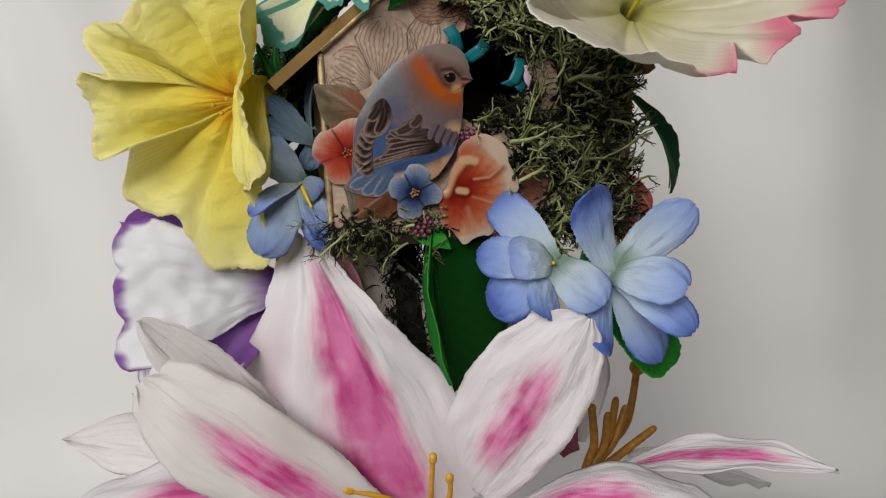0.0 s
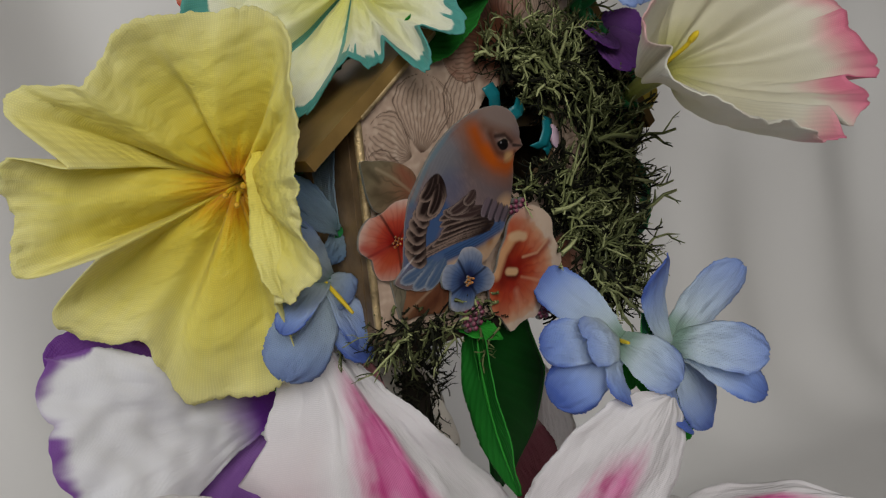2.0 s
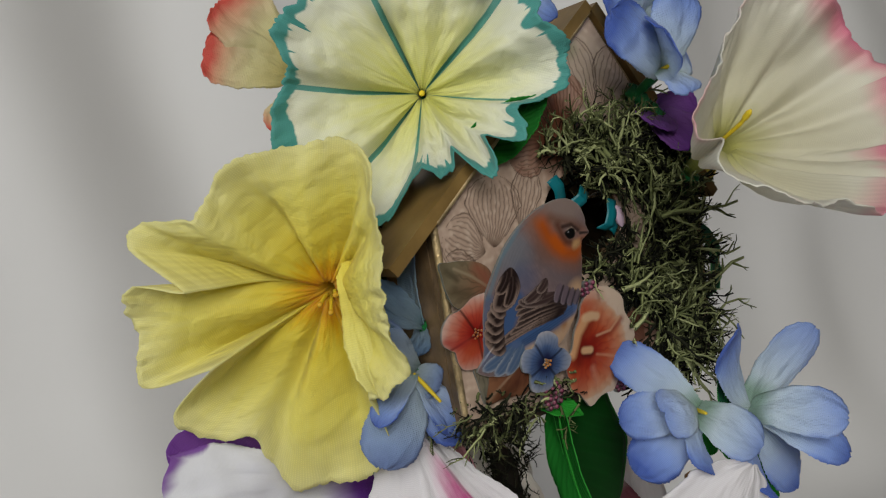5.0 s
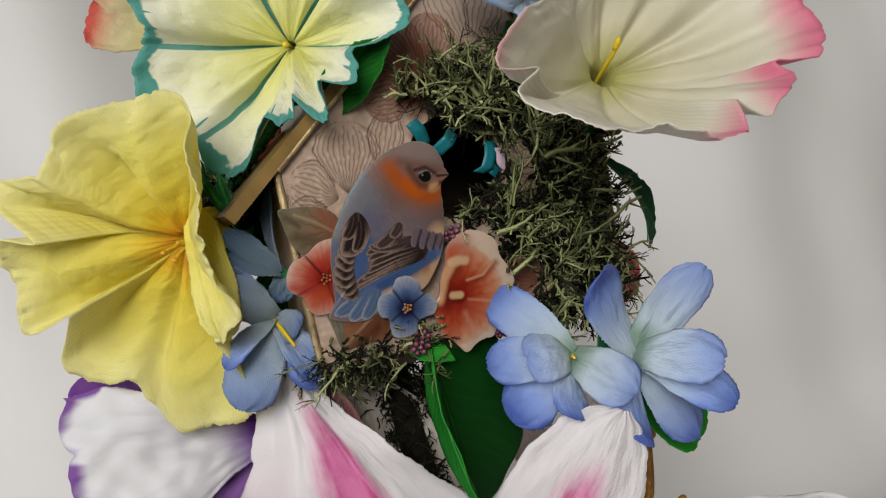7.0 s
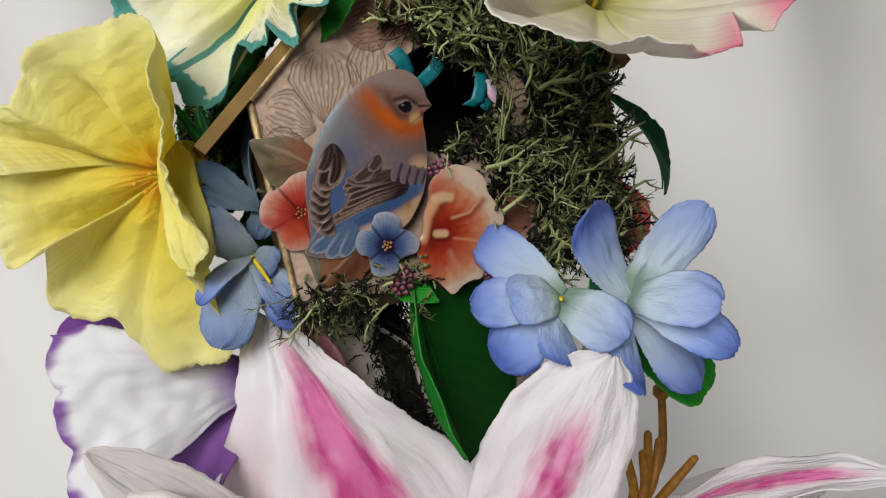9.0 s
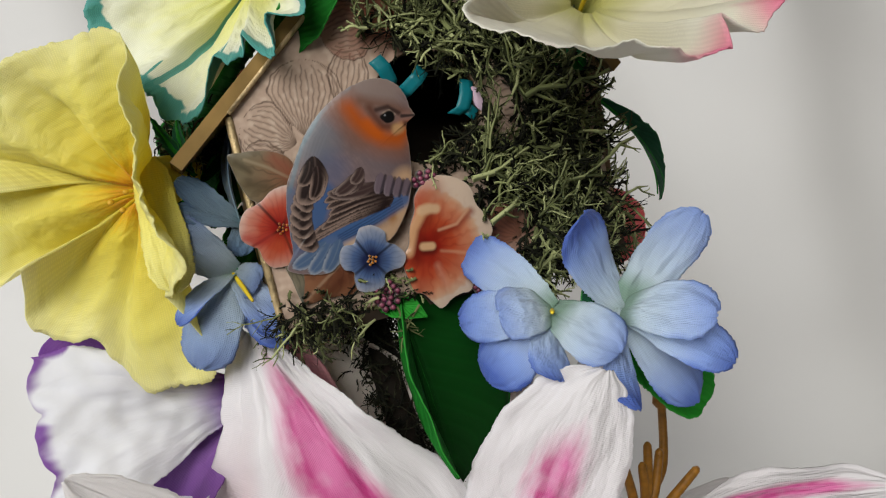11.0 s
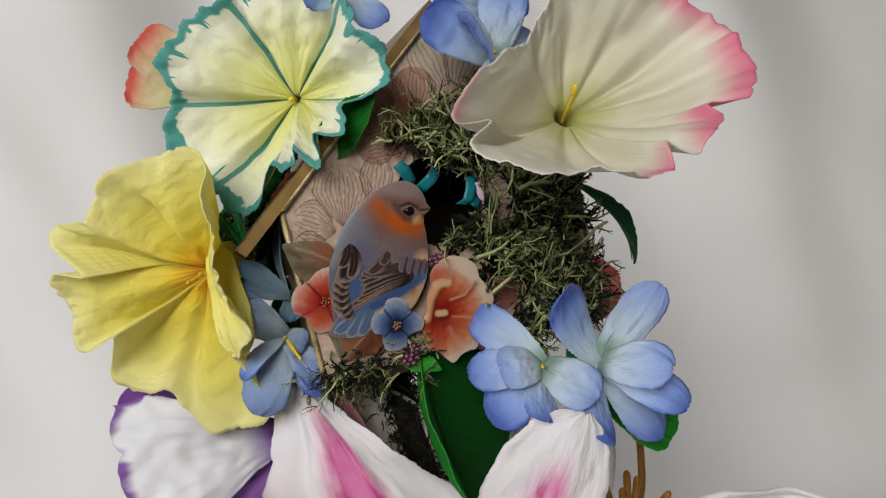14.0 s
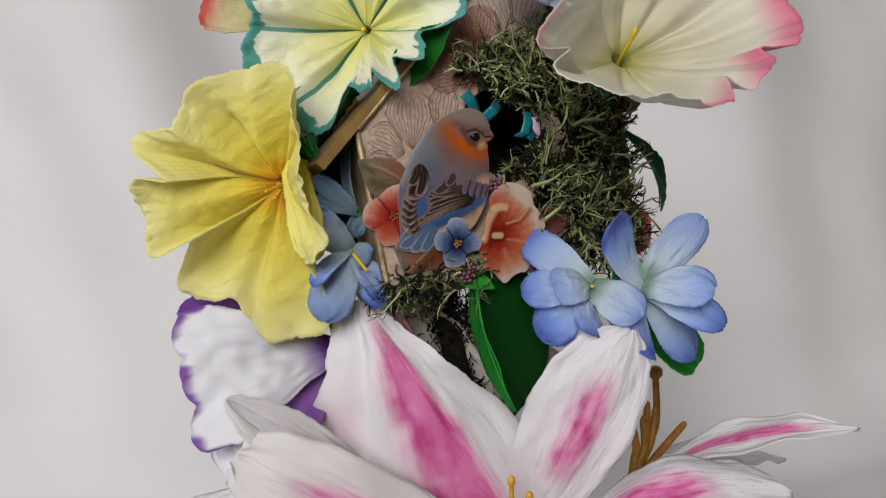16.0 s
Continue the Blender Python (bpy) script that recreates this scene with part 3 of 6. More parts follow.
def front_wall(depth):
    """The papered front with its round hole right through it."""
    angles = sorted([2 * math.pi * i / 67 - math.pi for i in range(67)] + [math.atan2(z - HOLE[1], u - HOLE[0]) for u, z in FRONT])
    n = len(angles)
    rim, edge = [], []
    for th in angles:
        d = Vector((math.cos(th), math.sin(th)))
        best = 9
        for (ax, ay), (bx, by) in zip(FRONT, FRONT[1:] + FRONT[:1]):
            e = Vector((bx - ax, by - ay))
            den = d.x * e.y - d.y * e.x
            if abs(den) > 1e-9:
                t = ((ax - HOLE[0]) * e.y - (ay - HOLE[1]) * e.x) / den
                q = ((ax - HOLE[0]) * d.y - (ay - HOLE[1]) * d.x) / den
                if t > 0 and -1e-6 <= q <= 1 + 1e-6:
                    best = min(best, t)
        rim.append((HOLE[0] + d.x * HOLE[2], HOLE[1] + d.y * HOLE[2]))
        edge.append((HOLE[0] + d.x * best, HOLE[1] + d.y * best))
    verts = [W(u, o, z) for o in (0.0, -depth) for ring in (rim, edge) for u, z in ring]
    faces = []
    for i in range(n):
        j = (i + 1) % n
        faces += [(i, j, n + j, n + i), (2 * n + i, 3 * n + i, 3 * n + j, 2 * n + j), (i, 2 * n + i, 2 * n + j, j), (n + i, n + j, 3 * n + j, 3 * n + i)]
    me = bpy.data.meshes.new("front")
    me.from_pydata([tuple(v) for v in verts], [], faces)
    return me




def wall_board(front, back):
    """A gabled board of the front's outline."""
    n = len(FRONT)
    me = bpy.data.meshes.new("board")
    faces = [tuple(range(n)), tuple(range(2 * n - 1, n - 1, -1))] + [(i, n + i, n + (i + 1) % n, (i + 1) % n) for i in range(n)]
    me.from_pydata([tuple(W(u, o, z)) for o in (front, back) for u, z in FRONT], [], faces)
    return me


part("front_wall", front_wall(0.006), SIDE_PAPER, house, shade=False)
part("side_wall", bar(W(-0.042, -0.0395, 0.314), W(-0.042, -0.0395, 0.379), ALONG * 0.006, OUT * 0.066), SIDE_PAPER, house, "gold-brown papered side", shade=False)
part("side_wall", bar(W(0.079, -0.0395, 0.314), W(0.079, -0.0395, 0.376), ALONG * 0.006, OUT * 0.066), SIDE_PAPER, house, "gold-brown papered side", shade=False)
part("back_wall", wall_board(-0.073, -0.079), DARK_WOOD, house, shade=False)
part("base_board", bar(W(-0.043, -0.039, 0.3115), W(0.08, -0.039, 0.3115), OUT * 0.074, (0, 0, 0.005)), DARK_WOOD, house, shade=False)


def roof_panel(low, high, front, back, thick):
    a, b = Vector((low[0], 0, low[1])), Vector((high[0], 0, high[1]))
    slope = (b - a).normalized()
    nor = Vector((-slope.z, 0, slope.x))
    if nor.z < 0:
        nor = -nor
    q = [(low[0], low[1]), (high[0], high[1]), (high[0] + nor.x * thick, high[1] + nor.z * thick), (low[0] + nor.x * thick, low[1] + nor.z * thick)]
    return box([W(u, front, z) for u, z in q] + [W(u, back, z) for u, z in q])


part("roof_panel", roof_panel((-0.0625, 0.3695), (0.0353, 0.4485), 0.003, -0.085, 0.0042), ROOF, house, "bronze-brown painted roof board", shade=False)
part("roof_panel", roof_panel((0.087, 0.3715), (0.0345, 0.4485), 0.003, -0.085, 0.0042), ROOF, house, "bronze-brown painted roof board", shade=False)
part("trim", tube([W(-0.0453, 0.0002, 0.316), W(-0.0455, 0.0004, 0.345), W(-0.0453, 0.0002, 0.3825)], [0.0011, 0.0014, 0.0013], 8), GOLD, house, "rubbed gold edge")
part("trim", tube([W(-0.0452, 0.0022, 0.3834), W(-0.0105, 0.0024, 0.4116), W(0.0340, 0.0022, 0.4474)], [0.0010, 0.0009, 0.0008], 8), GOLD, house, "rubbed gold edge")


# ---- the printed paper on the birdhouse's front ----
def ink(r, g, b, gain=0.5):
    """Linear pigment from a swatch of 0 to 255."""
    return np.array([((c / 255 + 0.055) / 1.055) ** 2.4 if c > 10 else c / 255 / 12.92 for c in (r, g, b)]) * gain


class Print:
    """Colours of the points p (millimetres), laid down in layers."""

    def __init__(self, p, base, seed=1):
        self.p = np.array(p)
        self.c = np.tile(base, (len(p), 1)).astype(float)
        rng = random.Random(seed)
        o = rng.uniform(0, 50)
        self.grain = np.array([noise.noise((x * 0.45 + o, y * 0.45, 1.0)) for x, y in p])
        self.fine = np.array([noise.noise((x * 1.6 + o, y * 1.6, 3.0)) for x, y in p])
        self.c *= (1 + 0.10 * self.grain + 0.06 * self.fine)[:, None]

    def lay(self, mask, colour, much=1.0):
        m = np.clip(mask * much, 0, 1)[:, None]
        self.c = self.c * (1 - m) + np.asarray(colour) * m
        return self

    def spot(self, at, inner, outer, sx=1.0, sy=1.0):
        d = np.hypot((self.p[:, 0] - at[0]) / sx, (self.p[:, 1] - at[1]) / sy) + self.grain * 0.5
        t = np.clip((d - inner) / (outer - inner), 0, 1)
        return 1 - t * t * (3 - 2 * t)

    def along(self, line):
        """Distance to a line of points, and how far along it the nearest place is."""
        pts = np.array(line, float)
        best, where, total = np.full(len(self.p), 1e9), np.zeros(len(self.p)), len(pts) - 1
        for i in range(total):
            a, d = pts[i], pts[i + 1] - pts[i]
            t = np.clip(((self.p - a) @ d) / (d @ d), 0, 1)
            r = np.linalg.norm(self.p - a - t[:, None] * d, axis=1)
            near = r < best
            best, where = np.where(near, r, best), np.where(near, (i + t) / total, where)
        return best, where

    def stroke(self, line, wide, soft=0.25, taper=0.0):
        d, s = self.along(line)
        w = wide * 0.5 * (1 - taper * s)
        return 1 - np.clip((d - w * (1 - soft)) / np.maximum(w * 2 * soft, 1e-6), 0, 1)

    def feather(self, a, b, wide, dark, pale, bow=0.12):
        """A printed feather from root to tip: dark vane, pale rim and shaft."""
        a, b = np.array(a, float), np.array(b, float)
        d = b - a
        n = np.array((-d[1], d[0])) / np.hypot(*d)
        length = np.hypot(*d)
        s = ((self.p - a) @ d) / length ** 2
        q = (self.p - a) @ n - bow * length * 4 * s * (1 - s)
        half = wide * 0.5 * np.sqrt(np.clip(1 - np.clip((s - 0.62) / 0.38, 0, 1) ** 2, 0, 1)) * np.sqrt(np.clip(s * 3.0, 0, 1))
        inside = (s > 0) & (s < 1) & (np.abs(q) < half)
        edge = half - np.abs(q)
        endd = (1 - s) * length
        rim = np.clip(1.15 - np.minimum(edge, endd * 0.8) / (0.16 * wide + 0.18), 0, 1) * np.clip(s * 2.2 - 0.3, 0, 1)
        shaft = np.clip(1 - np.abs(q) / (0.05 * wide + 0.08), 0, 1) * 0.35
        m = inside.astype(float)
        self.lay(m, dark)
        self.lay(m * np.clip(rim, 0, 1), pale, 0.9)
        self.lay(m * shaft, pale, 0.6)
        outer = np.clip(1 - np.abs(np.abs(q) - half) / 0.22, 0, 1) * (s > 0.1) * (s < 1.02) * (1 - m)
        return self.lay(outer, np.asarray(dark) * 0.4, 0.7)


def closed_line(points, per=8):
    out = []
    n = len(points)
    for i in range(n):
        p0, p1, p2, p3 = (Vector(points[(i + k) % n]) for k in (-1, 0, 1, 2))
        for q in range(per):
            f = q / per
            out.append(0.5 * (2 * p1 + (p2 - p0) * f + (2 * p0 - 5 * p1 + 4 * p2 - p3) * f * f + (3 * p1 - p0 - 3 * p2 + p3) * f ** 3))
    return out


def on_card(x, y, lift):
    """A place on the leaning card, millimetres along and up; lift in metres above its face."""
    u, z = x / 1000, y / 1000
    return W(u, max(0.0862 * u + 0.1208 * z - 0.0350, 0.0012) + lift, z)


def print_material(name, rough=0.34):
    k = Nodes(name)
    col = k.tree.nodes.new("ShaderNodeVertexColor")
    col.layer_name = "pigment"
    return k.finish(col.outputs[0], rough, normal=k.bump(k.noise(900.0, 3.0), 0.12, 0.0003), specular=0.35, coat=0.08)


CARD_PRINT = print_material("varnished_card_print")
PAPER_PRINT = print_material("varnished_paper_print", 0.42)


def pigmented(me, colours):
    layer = me.color_attributes.new("pigment", "FLOAT_COLOR", "POINT")
    data = np.ones((len(me.vertices), 4), np.float32)
    data[:, :3] = np.clip(colours, 0.001, 0.95)
    layer.data.foreach_set("color", data.ravel())


def die_cut(name, points, heart, lift, paint, parent, label, dome=0.0006, per=10, rings=60, thick=0.0011):
    """A cut-out of the card with a softly pressed face; paint(p) gives its pigments."""
    line = closed_line(points, per)
    n = len(line)
    c = Vector(heart)
    line = [c + (p - c) * (1 + 0.008 * noise.noise((p.x * 0.9, p.y * 0.9, lift * 9000))) for p in line]
    flat = [c + (p - c) * (r / rings) for r in range(1, rings + 1) for p in line] + [c] + list(line)
    verts = []
    for i, p in enumerate(flat):
        f = 0.0 if i == n * rings else min(1.0, (i // n + 1) / rings)
        low = thick if i > n * rings else 0.0
        verts.append(on_card(p.x, p.y, lift - low + (0 if low else dome * (1 - f ** 5))))
    mid, under = n * rings, n * rings + 1
    faces = []
    for j in range(n):
        k = (j + 1) % n
        faces.append((mid, j, k))
        for r in range(rings - 1):
            a, b = r * n, (r + 1) * n
            faces.append((a + j, b + j, b + k, a + k))
        a = (rings - 1) * n
        faces.append((a + j, under + j, under + k, a + k))
    me = bpy.data.meshes.new(name)
    me.from_pydata([tuple(v) for v in verts], [], faces)
    colours = paint([(p.x, p.y) for p in flat])
    colours[(rings - 1) * n:rings * n] = colours[(rings - 1) * n:rings * n] * 0.6 + ink(206, 200, 190) * 0.4
    colours[under:] = ink(150, 165, 165)
    pigmented(me, colours)
    me.update()
    me.set_sharp_from_angle(angle=radians(50))
    return part(name, me, CARD_PRINT, parent, label)


def fan_petal(k, base, tip, wide, lines, tint=None, much=0.0):
    """A line-drawn petal: a rounded outline with fine curved rays from its base."""
    base, tip = np.array(base, float), np.array(tip, float)
    d = tip - base
    length = np.hypot(*d)
    n = np.array((-d[1], d[0])) / length
    s = ((k.p - base) @ d) / length ** 2
    q = (k.p - base) @ n + 0.5 * k.grain
    half = wide * 0.5 * np.sqrt(np.clip(1 - ((s - 0.58) / 0.42) ** 2, 0, 1))
    half = np.where(s < 0.58, wide * 0.5 * np.clip(s / 0.58, 0, 1) ** 0.7, half)
    ok = (s > 0) & (s < 1)
    inside = ok & (np.abs(q) < half)
    if tint is not None:
        k.lay(inside * (0.5 + 0.5 * s), tint, much)
    for i in range(lines):
        f = (i + 0.5) / lines * 2 - 1
        where = np.abs(q - half * f * 0.96)
        k.lay(np.clip(1.3 - where / 0.3, 0, 1) * inside * (s < 0.93 - 0.06 * ((i * 5) % 3)), ink(84, 58, 42), 0.6)
    rim = np.clip(1.4 - np.abs(np.abs(q) - half) / 0.26, 0, 1) * ok * (s > 0.15)
    return k.lay(rim, ink(80, 56, 42), 0.85)


def paper_paint(p):
    k = Print(p, ink(206, 178, 158), 9)
    k.lay(np.clip(k.grain * 1.5, 0, 1), ink(232, 208, 188), 0.7)
    k.lay(k.spot((29.5, 430.8), 6, 16), ink(196, 178, 158), 0.7)
    k.lay(k.spot((10.6, 405.6), 5, 17, 1.0, 1.2), ink(132, 66, 34), 0.9)
    k.lay(k.spot((-5.2, 411.9), 3, 12), ink(150, 100, 72), 0.6)
    k.lay(k.spot((23.8, 435.0), 1, 6), ink(150, 152, 120), 0.6)
    k.lay(k.spot((35.7, 328.7), 3, 16, 1.3), ink(120, 70, 50), 0.85)
    for base, tip, wide, lines in PAPER_PETALS:
        fan_petal(k, base, tip, wide, lines)
    for base, tip, wide, lines in PAPER_BROWN_PETALS:
        fan_petal(k, base, tip, wide, lines, ink(150, 66, 30), 0.45)
    return k.c * 1.4


PAPER_PETALS = [((-22.9, 371.4), (-18.8, 395.3), 23, 12), ((-26.9, 370.3), (-41.9, 379.7), 19, 10), ((-10.6, 375.1), (-2.8, 396.0), 13, 7), ((-30.2, 365.4), (-43.5, 369.9), 11, 6),
                ((31.7, 413.1), (23.8, 439.2), 16, 6), ((33.9, 412.7), (45.5, 434.5), 15, 6), ((55.1, 371.2), (41.1, 367.7), 16, 7), ((48.7, 352.3), (37.7, 362.3), 14, 7)]
PAPER_BROWN_PETALS = [((12.1, 403.1), (-11.3, 400.7), 19, 11), ((12.9, 406.1), (0.5, 425.5), 19, 11), ((15.3, 406.7), (20.6, 427.0), 18, 10), ((40.1, 323.6), (28.8, 332.2), 16, 9)]


def front_paper():
    """A thin printed sheet over the whole front, open at the hole."""
    step, x0, x1, y0, y1 = 0.34, -45, 80, 314.5, 447
    nx, ny = int((x1 - x0) / step), int((y1 - y0) / step)
    keep, verts, flat = {}, [], []
    for j in range(ny + 1):
        y = y0 + j * step
        lo, hi = -44.6, 77.6
        if y > 383.2:
            lo = -45 + (y - 383.2) / 0.8075 + 0.6
        if y > 375:
            hi = 81.5 - (y - 376) / 1.541 - 0.6
        for i in range(nx + 1):
            x = x0 + i * step
            if lo <= x <= hi and math.hypot(x / 1000 - HOLE[0], y / 1000 - HOLE[1]) > HOLE[2]:
                keep[i, j] = len(verts)
                verts.append(tuple(W(x / 1000, 0.0004, y / 1000)))
                flat.append((x, y))
    faces = [(keep[i, j], keep[i + 1, j], keep[i + 1, j + 1], keep[i, j + 1]) for i, j in keep if (i + 1, j) in keep and (i + 1, j + 1) in keep and (i, j + 1) in keep]
    me = bpy.data.meshes.new("paper")
    me.from_pydata(verts, [], faces)
    pigmented(me, paper_paint(flat))
    me.update()
    return me


part("paper", front_paper(), PAPER_PRINT, house, "rosy beige printed paper with line-drawn blossoms")


# ---- the printed die-cut card on the front; places in millimetres along and up the front ----
BROWN, PALE = ink(44, 29, 27), ink(186, 158, 144)
SLATE_BLUE = ink(74, 108, 160)


def bird_paint(p):
    k = Print(p, ink(146, 124, 124), 3)
    hair = np.array([noise.noise(((x * 0.9 + y * 0.45) * 1.7, (y * 0.9 - x * 0.45) * 0.35, 7.0)) for x, y in k.p])
    k.c *= (1 + 0.2 * hair)[:, None]
    k.lay(k.spot((-0.4, 380.9), 3.0, 9.0), ink(178, 158, 150), 0.6)
    k.lay(k.spot((2.3, 356.9), 3.0, 10.0, 0.8, 1.3), ink(104, 86, 88), 0.55)
    k.lay(k.spot((-10.4, 367.6), 2.0, 8.0), ink(120, 96, 90), 0.5)
    k.lay(k.spot((-2.0, 382.0), 3.7, 13.7), ink(160, 138, 130), 0.8)
    k.lay(k.spot((-22.9, 369.2), 2.7, 11.0), ink(136, 138, 148), 0.8)
    k.lay(k.spot((-20.5, 359.5), 2.2, 9.5), ink(92, 112, 152), 0.5)
    k.lay(k.spot((-4.4, 359.7), 2.7, 8.8), ink(128, 112, 116), 0.7)
    for i in range(5):
        k.lay(k.stroke([(-31.2 + i * 1.3, 358.3 + i * 0.5), (-24.4 + i * 1.3, 370.4), (-14.6 + i * 1.0, 378.5)], 0.5, 0.8), ink(165, 168, 172), 0.15)
    k.lay(k.stroke([(-33.7, 356.2), (-27.4, 368.3), (-19.4, 377.0), (-9.3, 382.5)], 1.3, 0.5), ink(110, 150, 166), 0.55)
    k.lay(k.stroke([(2.0, 351.4), (1.8, 343.9), (-4.6, 336.8), (-11.1, 335.0)], 7.3, 0.5), ink(236, 192, 150), 0.95)
    k.lay(k.spot((-4.6, 342.0), 0.5, 3.2, 0.8, 1.4), ink(186, 122, 56), 0.8)
    k.lay(k.stroke([(-9.0, 335.9), (-20.3, 336.0), (-25.5, 338.3)], 4.0, 0.5), ink(238, 204, 176), 0.9)
    k.lay(k.stroke([(-13.0, 378.5), (-10.2, 373.5), (-7.0, 369.0), (-3.0, 365.3), (1.8, 363.6), (5.6, 366.2)], 8.0, 0.9), ink(172, 104, 64), 0.8)
    k.lay(k.stroke([(-10.6, 376.6), (-8.8, 372.4), (-5.8, 368.2), (-2.2, 365.6), (2.2, 364.4), (5.4, 366.4)], 4.2, 0.9), ink(210, 96, 14), 0.9)
    k.lay(k.stroke([(-6.2, 371.0), (-3.4, 367.4)], 3.0, 0.8), ink(226, 104, 8), 0.8)
    k.lay(k.stroke([(-7.0, 378.2), (-3.0, 376.6), (2.6, 374.6), (6.6, 371.6)], 3.0, 0.9), ink(132, 88, 66), 0.7)
    k.lay(k.stroke([(-4.6, 375.4), (-3.2, 372.0), (-1.6, 369.2), (1.4, 368.4)], 2.4, 0.8), ink(104, 56, 34), 0.8)
    k.lay(k.stroke([(-2.6, 374.4), (1.0, 374.6), (4.2, 372.0)], 1.4, 0.6), ink(56, 34, 28), 0.85)
    k.lay(k.spot((3.0, 367.6), 0.6, 2.6, 1.3), ink(224, 176, 120), 0.9)
    k.lay(k.spot((6.1, 371.0), 0.5, 2.2, 1.3), ink(160, 122, 110), 0.8)
    k.lay(k.spot((5.6, 368.6), 0.2, 1.2, 1.2), ink(70, 40, 32), 0.7)
    k.lay(k.stroke([(-1.6, 371.8), (-0.6, 373.0), (1.2, 373.4), (2.6, 372.0)], 0.7, 0.5), ink(206, 180, 160), 0.9)
    k.lay(k.stroke([(-0.6, 370.0), (1.0, 369.8), (2.4, 370.6)], 0.6, 0.5), ink(150, 116, 100), 0.7)
    k.lay(k.spot((0.5, 371.6), 1.5, 2.0, 1.25), ink(8, 6, 8), 1.0)
    k.lay(k.spot((-0.3, 372.3), 0.2, 0.5), ink(210, 210, 214), 0.9)
    k.lay(k.stroke([(4.9, 371.0), (9.0, 370.5)], 1.1, 0.4, 0.5), ink(46, 36, 36), 0.9)
    k.lay(k.stroke([(-33.1, 355.5), (-35.9, 344.8), (-36.7, 335.7)], 3.7, 0.5), ink(86, 116, 156), 0.6)
    k.lay(k.stroke([(-23.7, 353.5), (-27.5, 346.6), (-31.8, 339.2)], 6.2, 0.4), SLATE_BLUE, 0.95)
    k.lay(k.stroke([(-0.3, 346.2), (-9.4, 343.3), (-19.5, 340.3), (-29.4, 337.4)], 5.9, 0.35), ink(64, 110, 168), 0.9)
    for i in range(4):
        k.lay(k.stroke([(-0.3, 346.2 - i * 0.9), (-11.5, 342.7 - i * 0.9), (-22.5, 339.5 - i * 0.7)], 0.35, 0.6), ink(34, 58, 104), 0.7)
    for a, b in (((-26.4, 338.5), (-38.0, 333.0)), ((-25.2, 337.7), (-33.3, 330.0)), ((-22.1, 338.3), (-28.7, 329.1))):
        k.feather(a, b, 4.9, ink(96, 122, 160), ink(190, 196, 208), 0.05)
    for x0, y0, x1, y1, w in WING_LONG:
        k.feather((x0, y0), (x1, y1), w, BROWN, PALE, -0.07)
    for x0, y0, x1, y1, w in WING_TOP:
        k.feather((x0, y0), (x1, y1), w, ink(74, 54, 52), ink(172, 150, 140), 0.08)
    for x0, y0, x1, y1, w in WING_FRINGE:
        k.feather((x0, y0), (x1, y1), w, ink(126, 108, 118), ink(150, 134, 142), 0.03)
        k.lay(k.stroke([(x0 + 1.1, y0 - 1.2), (x1 + 1.3, y1)], 0.9, 0.5), ink(40, 32, 44), 0.8)
    for x0, y0, x1, y1, w in WING_SIDE:
        k.feather((x0, y0), (x1, y1), w, BROWN, PALE, 0.1)
    return k.c


WING_LONG = [(-4.2, 344.8, -34.3, 338.5, 3.4), (-3.7, 345.5, -32.1, 340.2, 3.4), (-3.2, 346.1, -29.7, 341.3, 3.4), (-2.7, 346.7, -27.0, 342.8, 3.2), (-2.5, 347.6, -25.0, 344.5, 3.2), (-2.7, 348.6, -23.8, 346.5, 3.2), (-3.7, 349.8, -24.1, 348.6, 3.2), (-5.0, 350.8, -24.3, 350.7, 3.4)]
WING_TOP = [(-6.5, 352.6, -22.9, 352.9, 4.0), (-10.6, 354.7, -21.4, 353.0, 3.5), (-11.7, 357.2, -20.5, 352.1, 4.0), (-10.7, 358.4, -14.9, 354.2, 3.5)]
WING_FRINGE = [(2.9, 351.9, 0.4, 346.8, 3.1), (0.2, 352.9, -2.3, 347.0, 3.1), (-2.4, 354.1, -5.1, 348.0, 3.0), (-5.2, 355.5, -7.9, 349.4, 3.0)]
WING_SIDE = [(-29.9, 342.0, -34.4, 338.3, 6.8), (-29.8, 344.5, -35.5, 340.6, 6.8), (-29.6, 347.1, -35.7, 343.4, 6.8), (-29.5, 349.4, -35.1, 346.2, 6.8), (-29.0, 351.7, -34.1, 349.0, 6.8), (-28.2, 353.7, -32.7, 351.4, 6.9), (-24.1, 364.8, -30.9, 351.4, 8.5), (-25.8, 363.7, -30.4, 357.1, 4.3), (-24.0, 361.9, -27.8, 352.2, 4.3)]

card = thing("plaque", on_card(-12, 345, -0.001), "varnished die-cut printed card, slate bird shape among coral blossoms", "plaque")
die_cut("bird_shape", [(-1.6, 383.9), (4.3, 381.6), (7.2, 377.4), (8.1, 372.9), (9.0, 370.5), (6.4, 368.9), (5.5, 366.1), (5.3, 359.9), (4.4, 352.7), (2.3, 345.7), (-0.8, 340.3), (-5.7, 334.9), (-13.5, 332.2), (-21.1, 332.0), (-27.4, 328.8), (-33.7, 329.9), (-39.4, 332.8), (-36.9, 337.6), (-36.5, 343.1), (-35.7, 351.1), (-34.0, 358.0), (-30.9, 363.3), (-27.7, 368.3), (-24.5, 372.7), (-19.8, 377.1), (-14.8, 380.3), (-8.8, 382.9)], (-16.2, 357.0), 0.0016, bird_paint, card, "slate and mauve bird shape with orange cheek and brown wings", 0.0012, 16, 100)


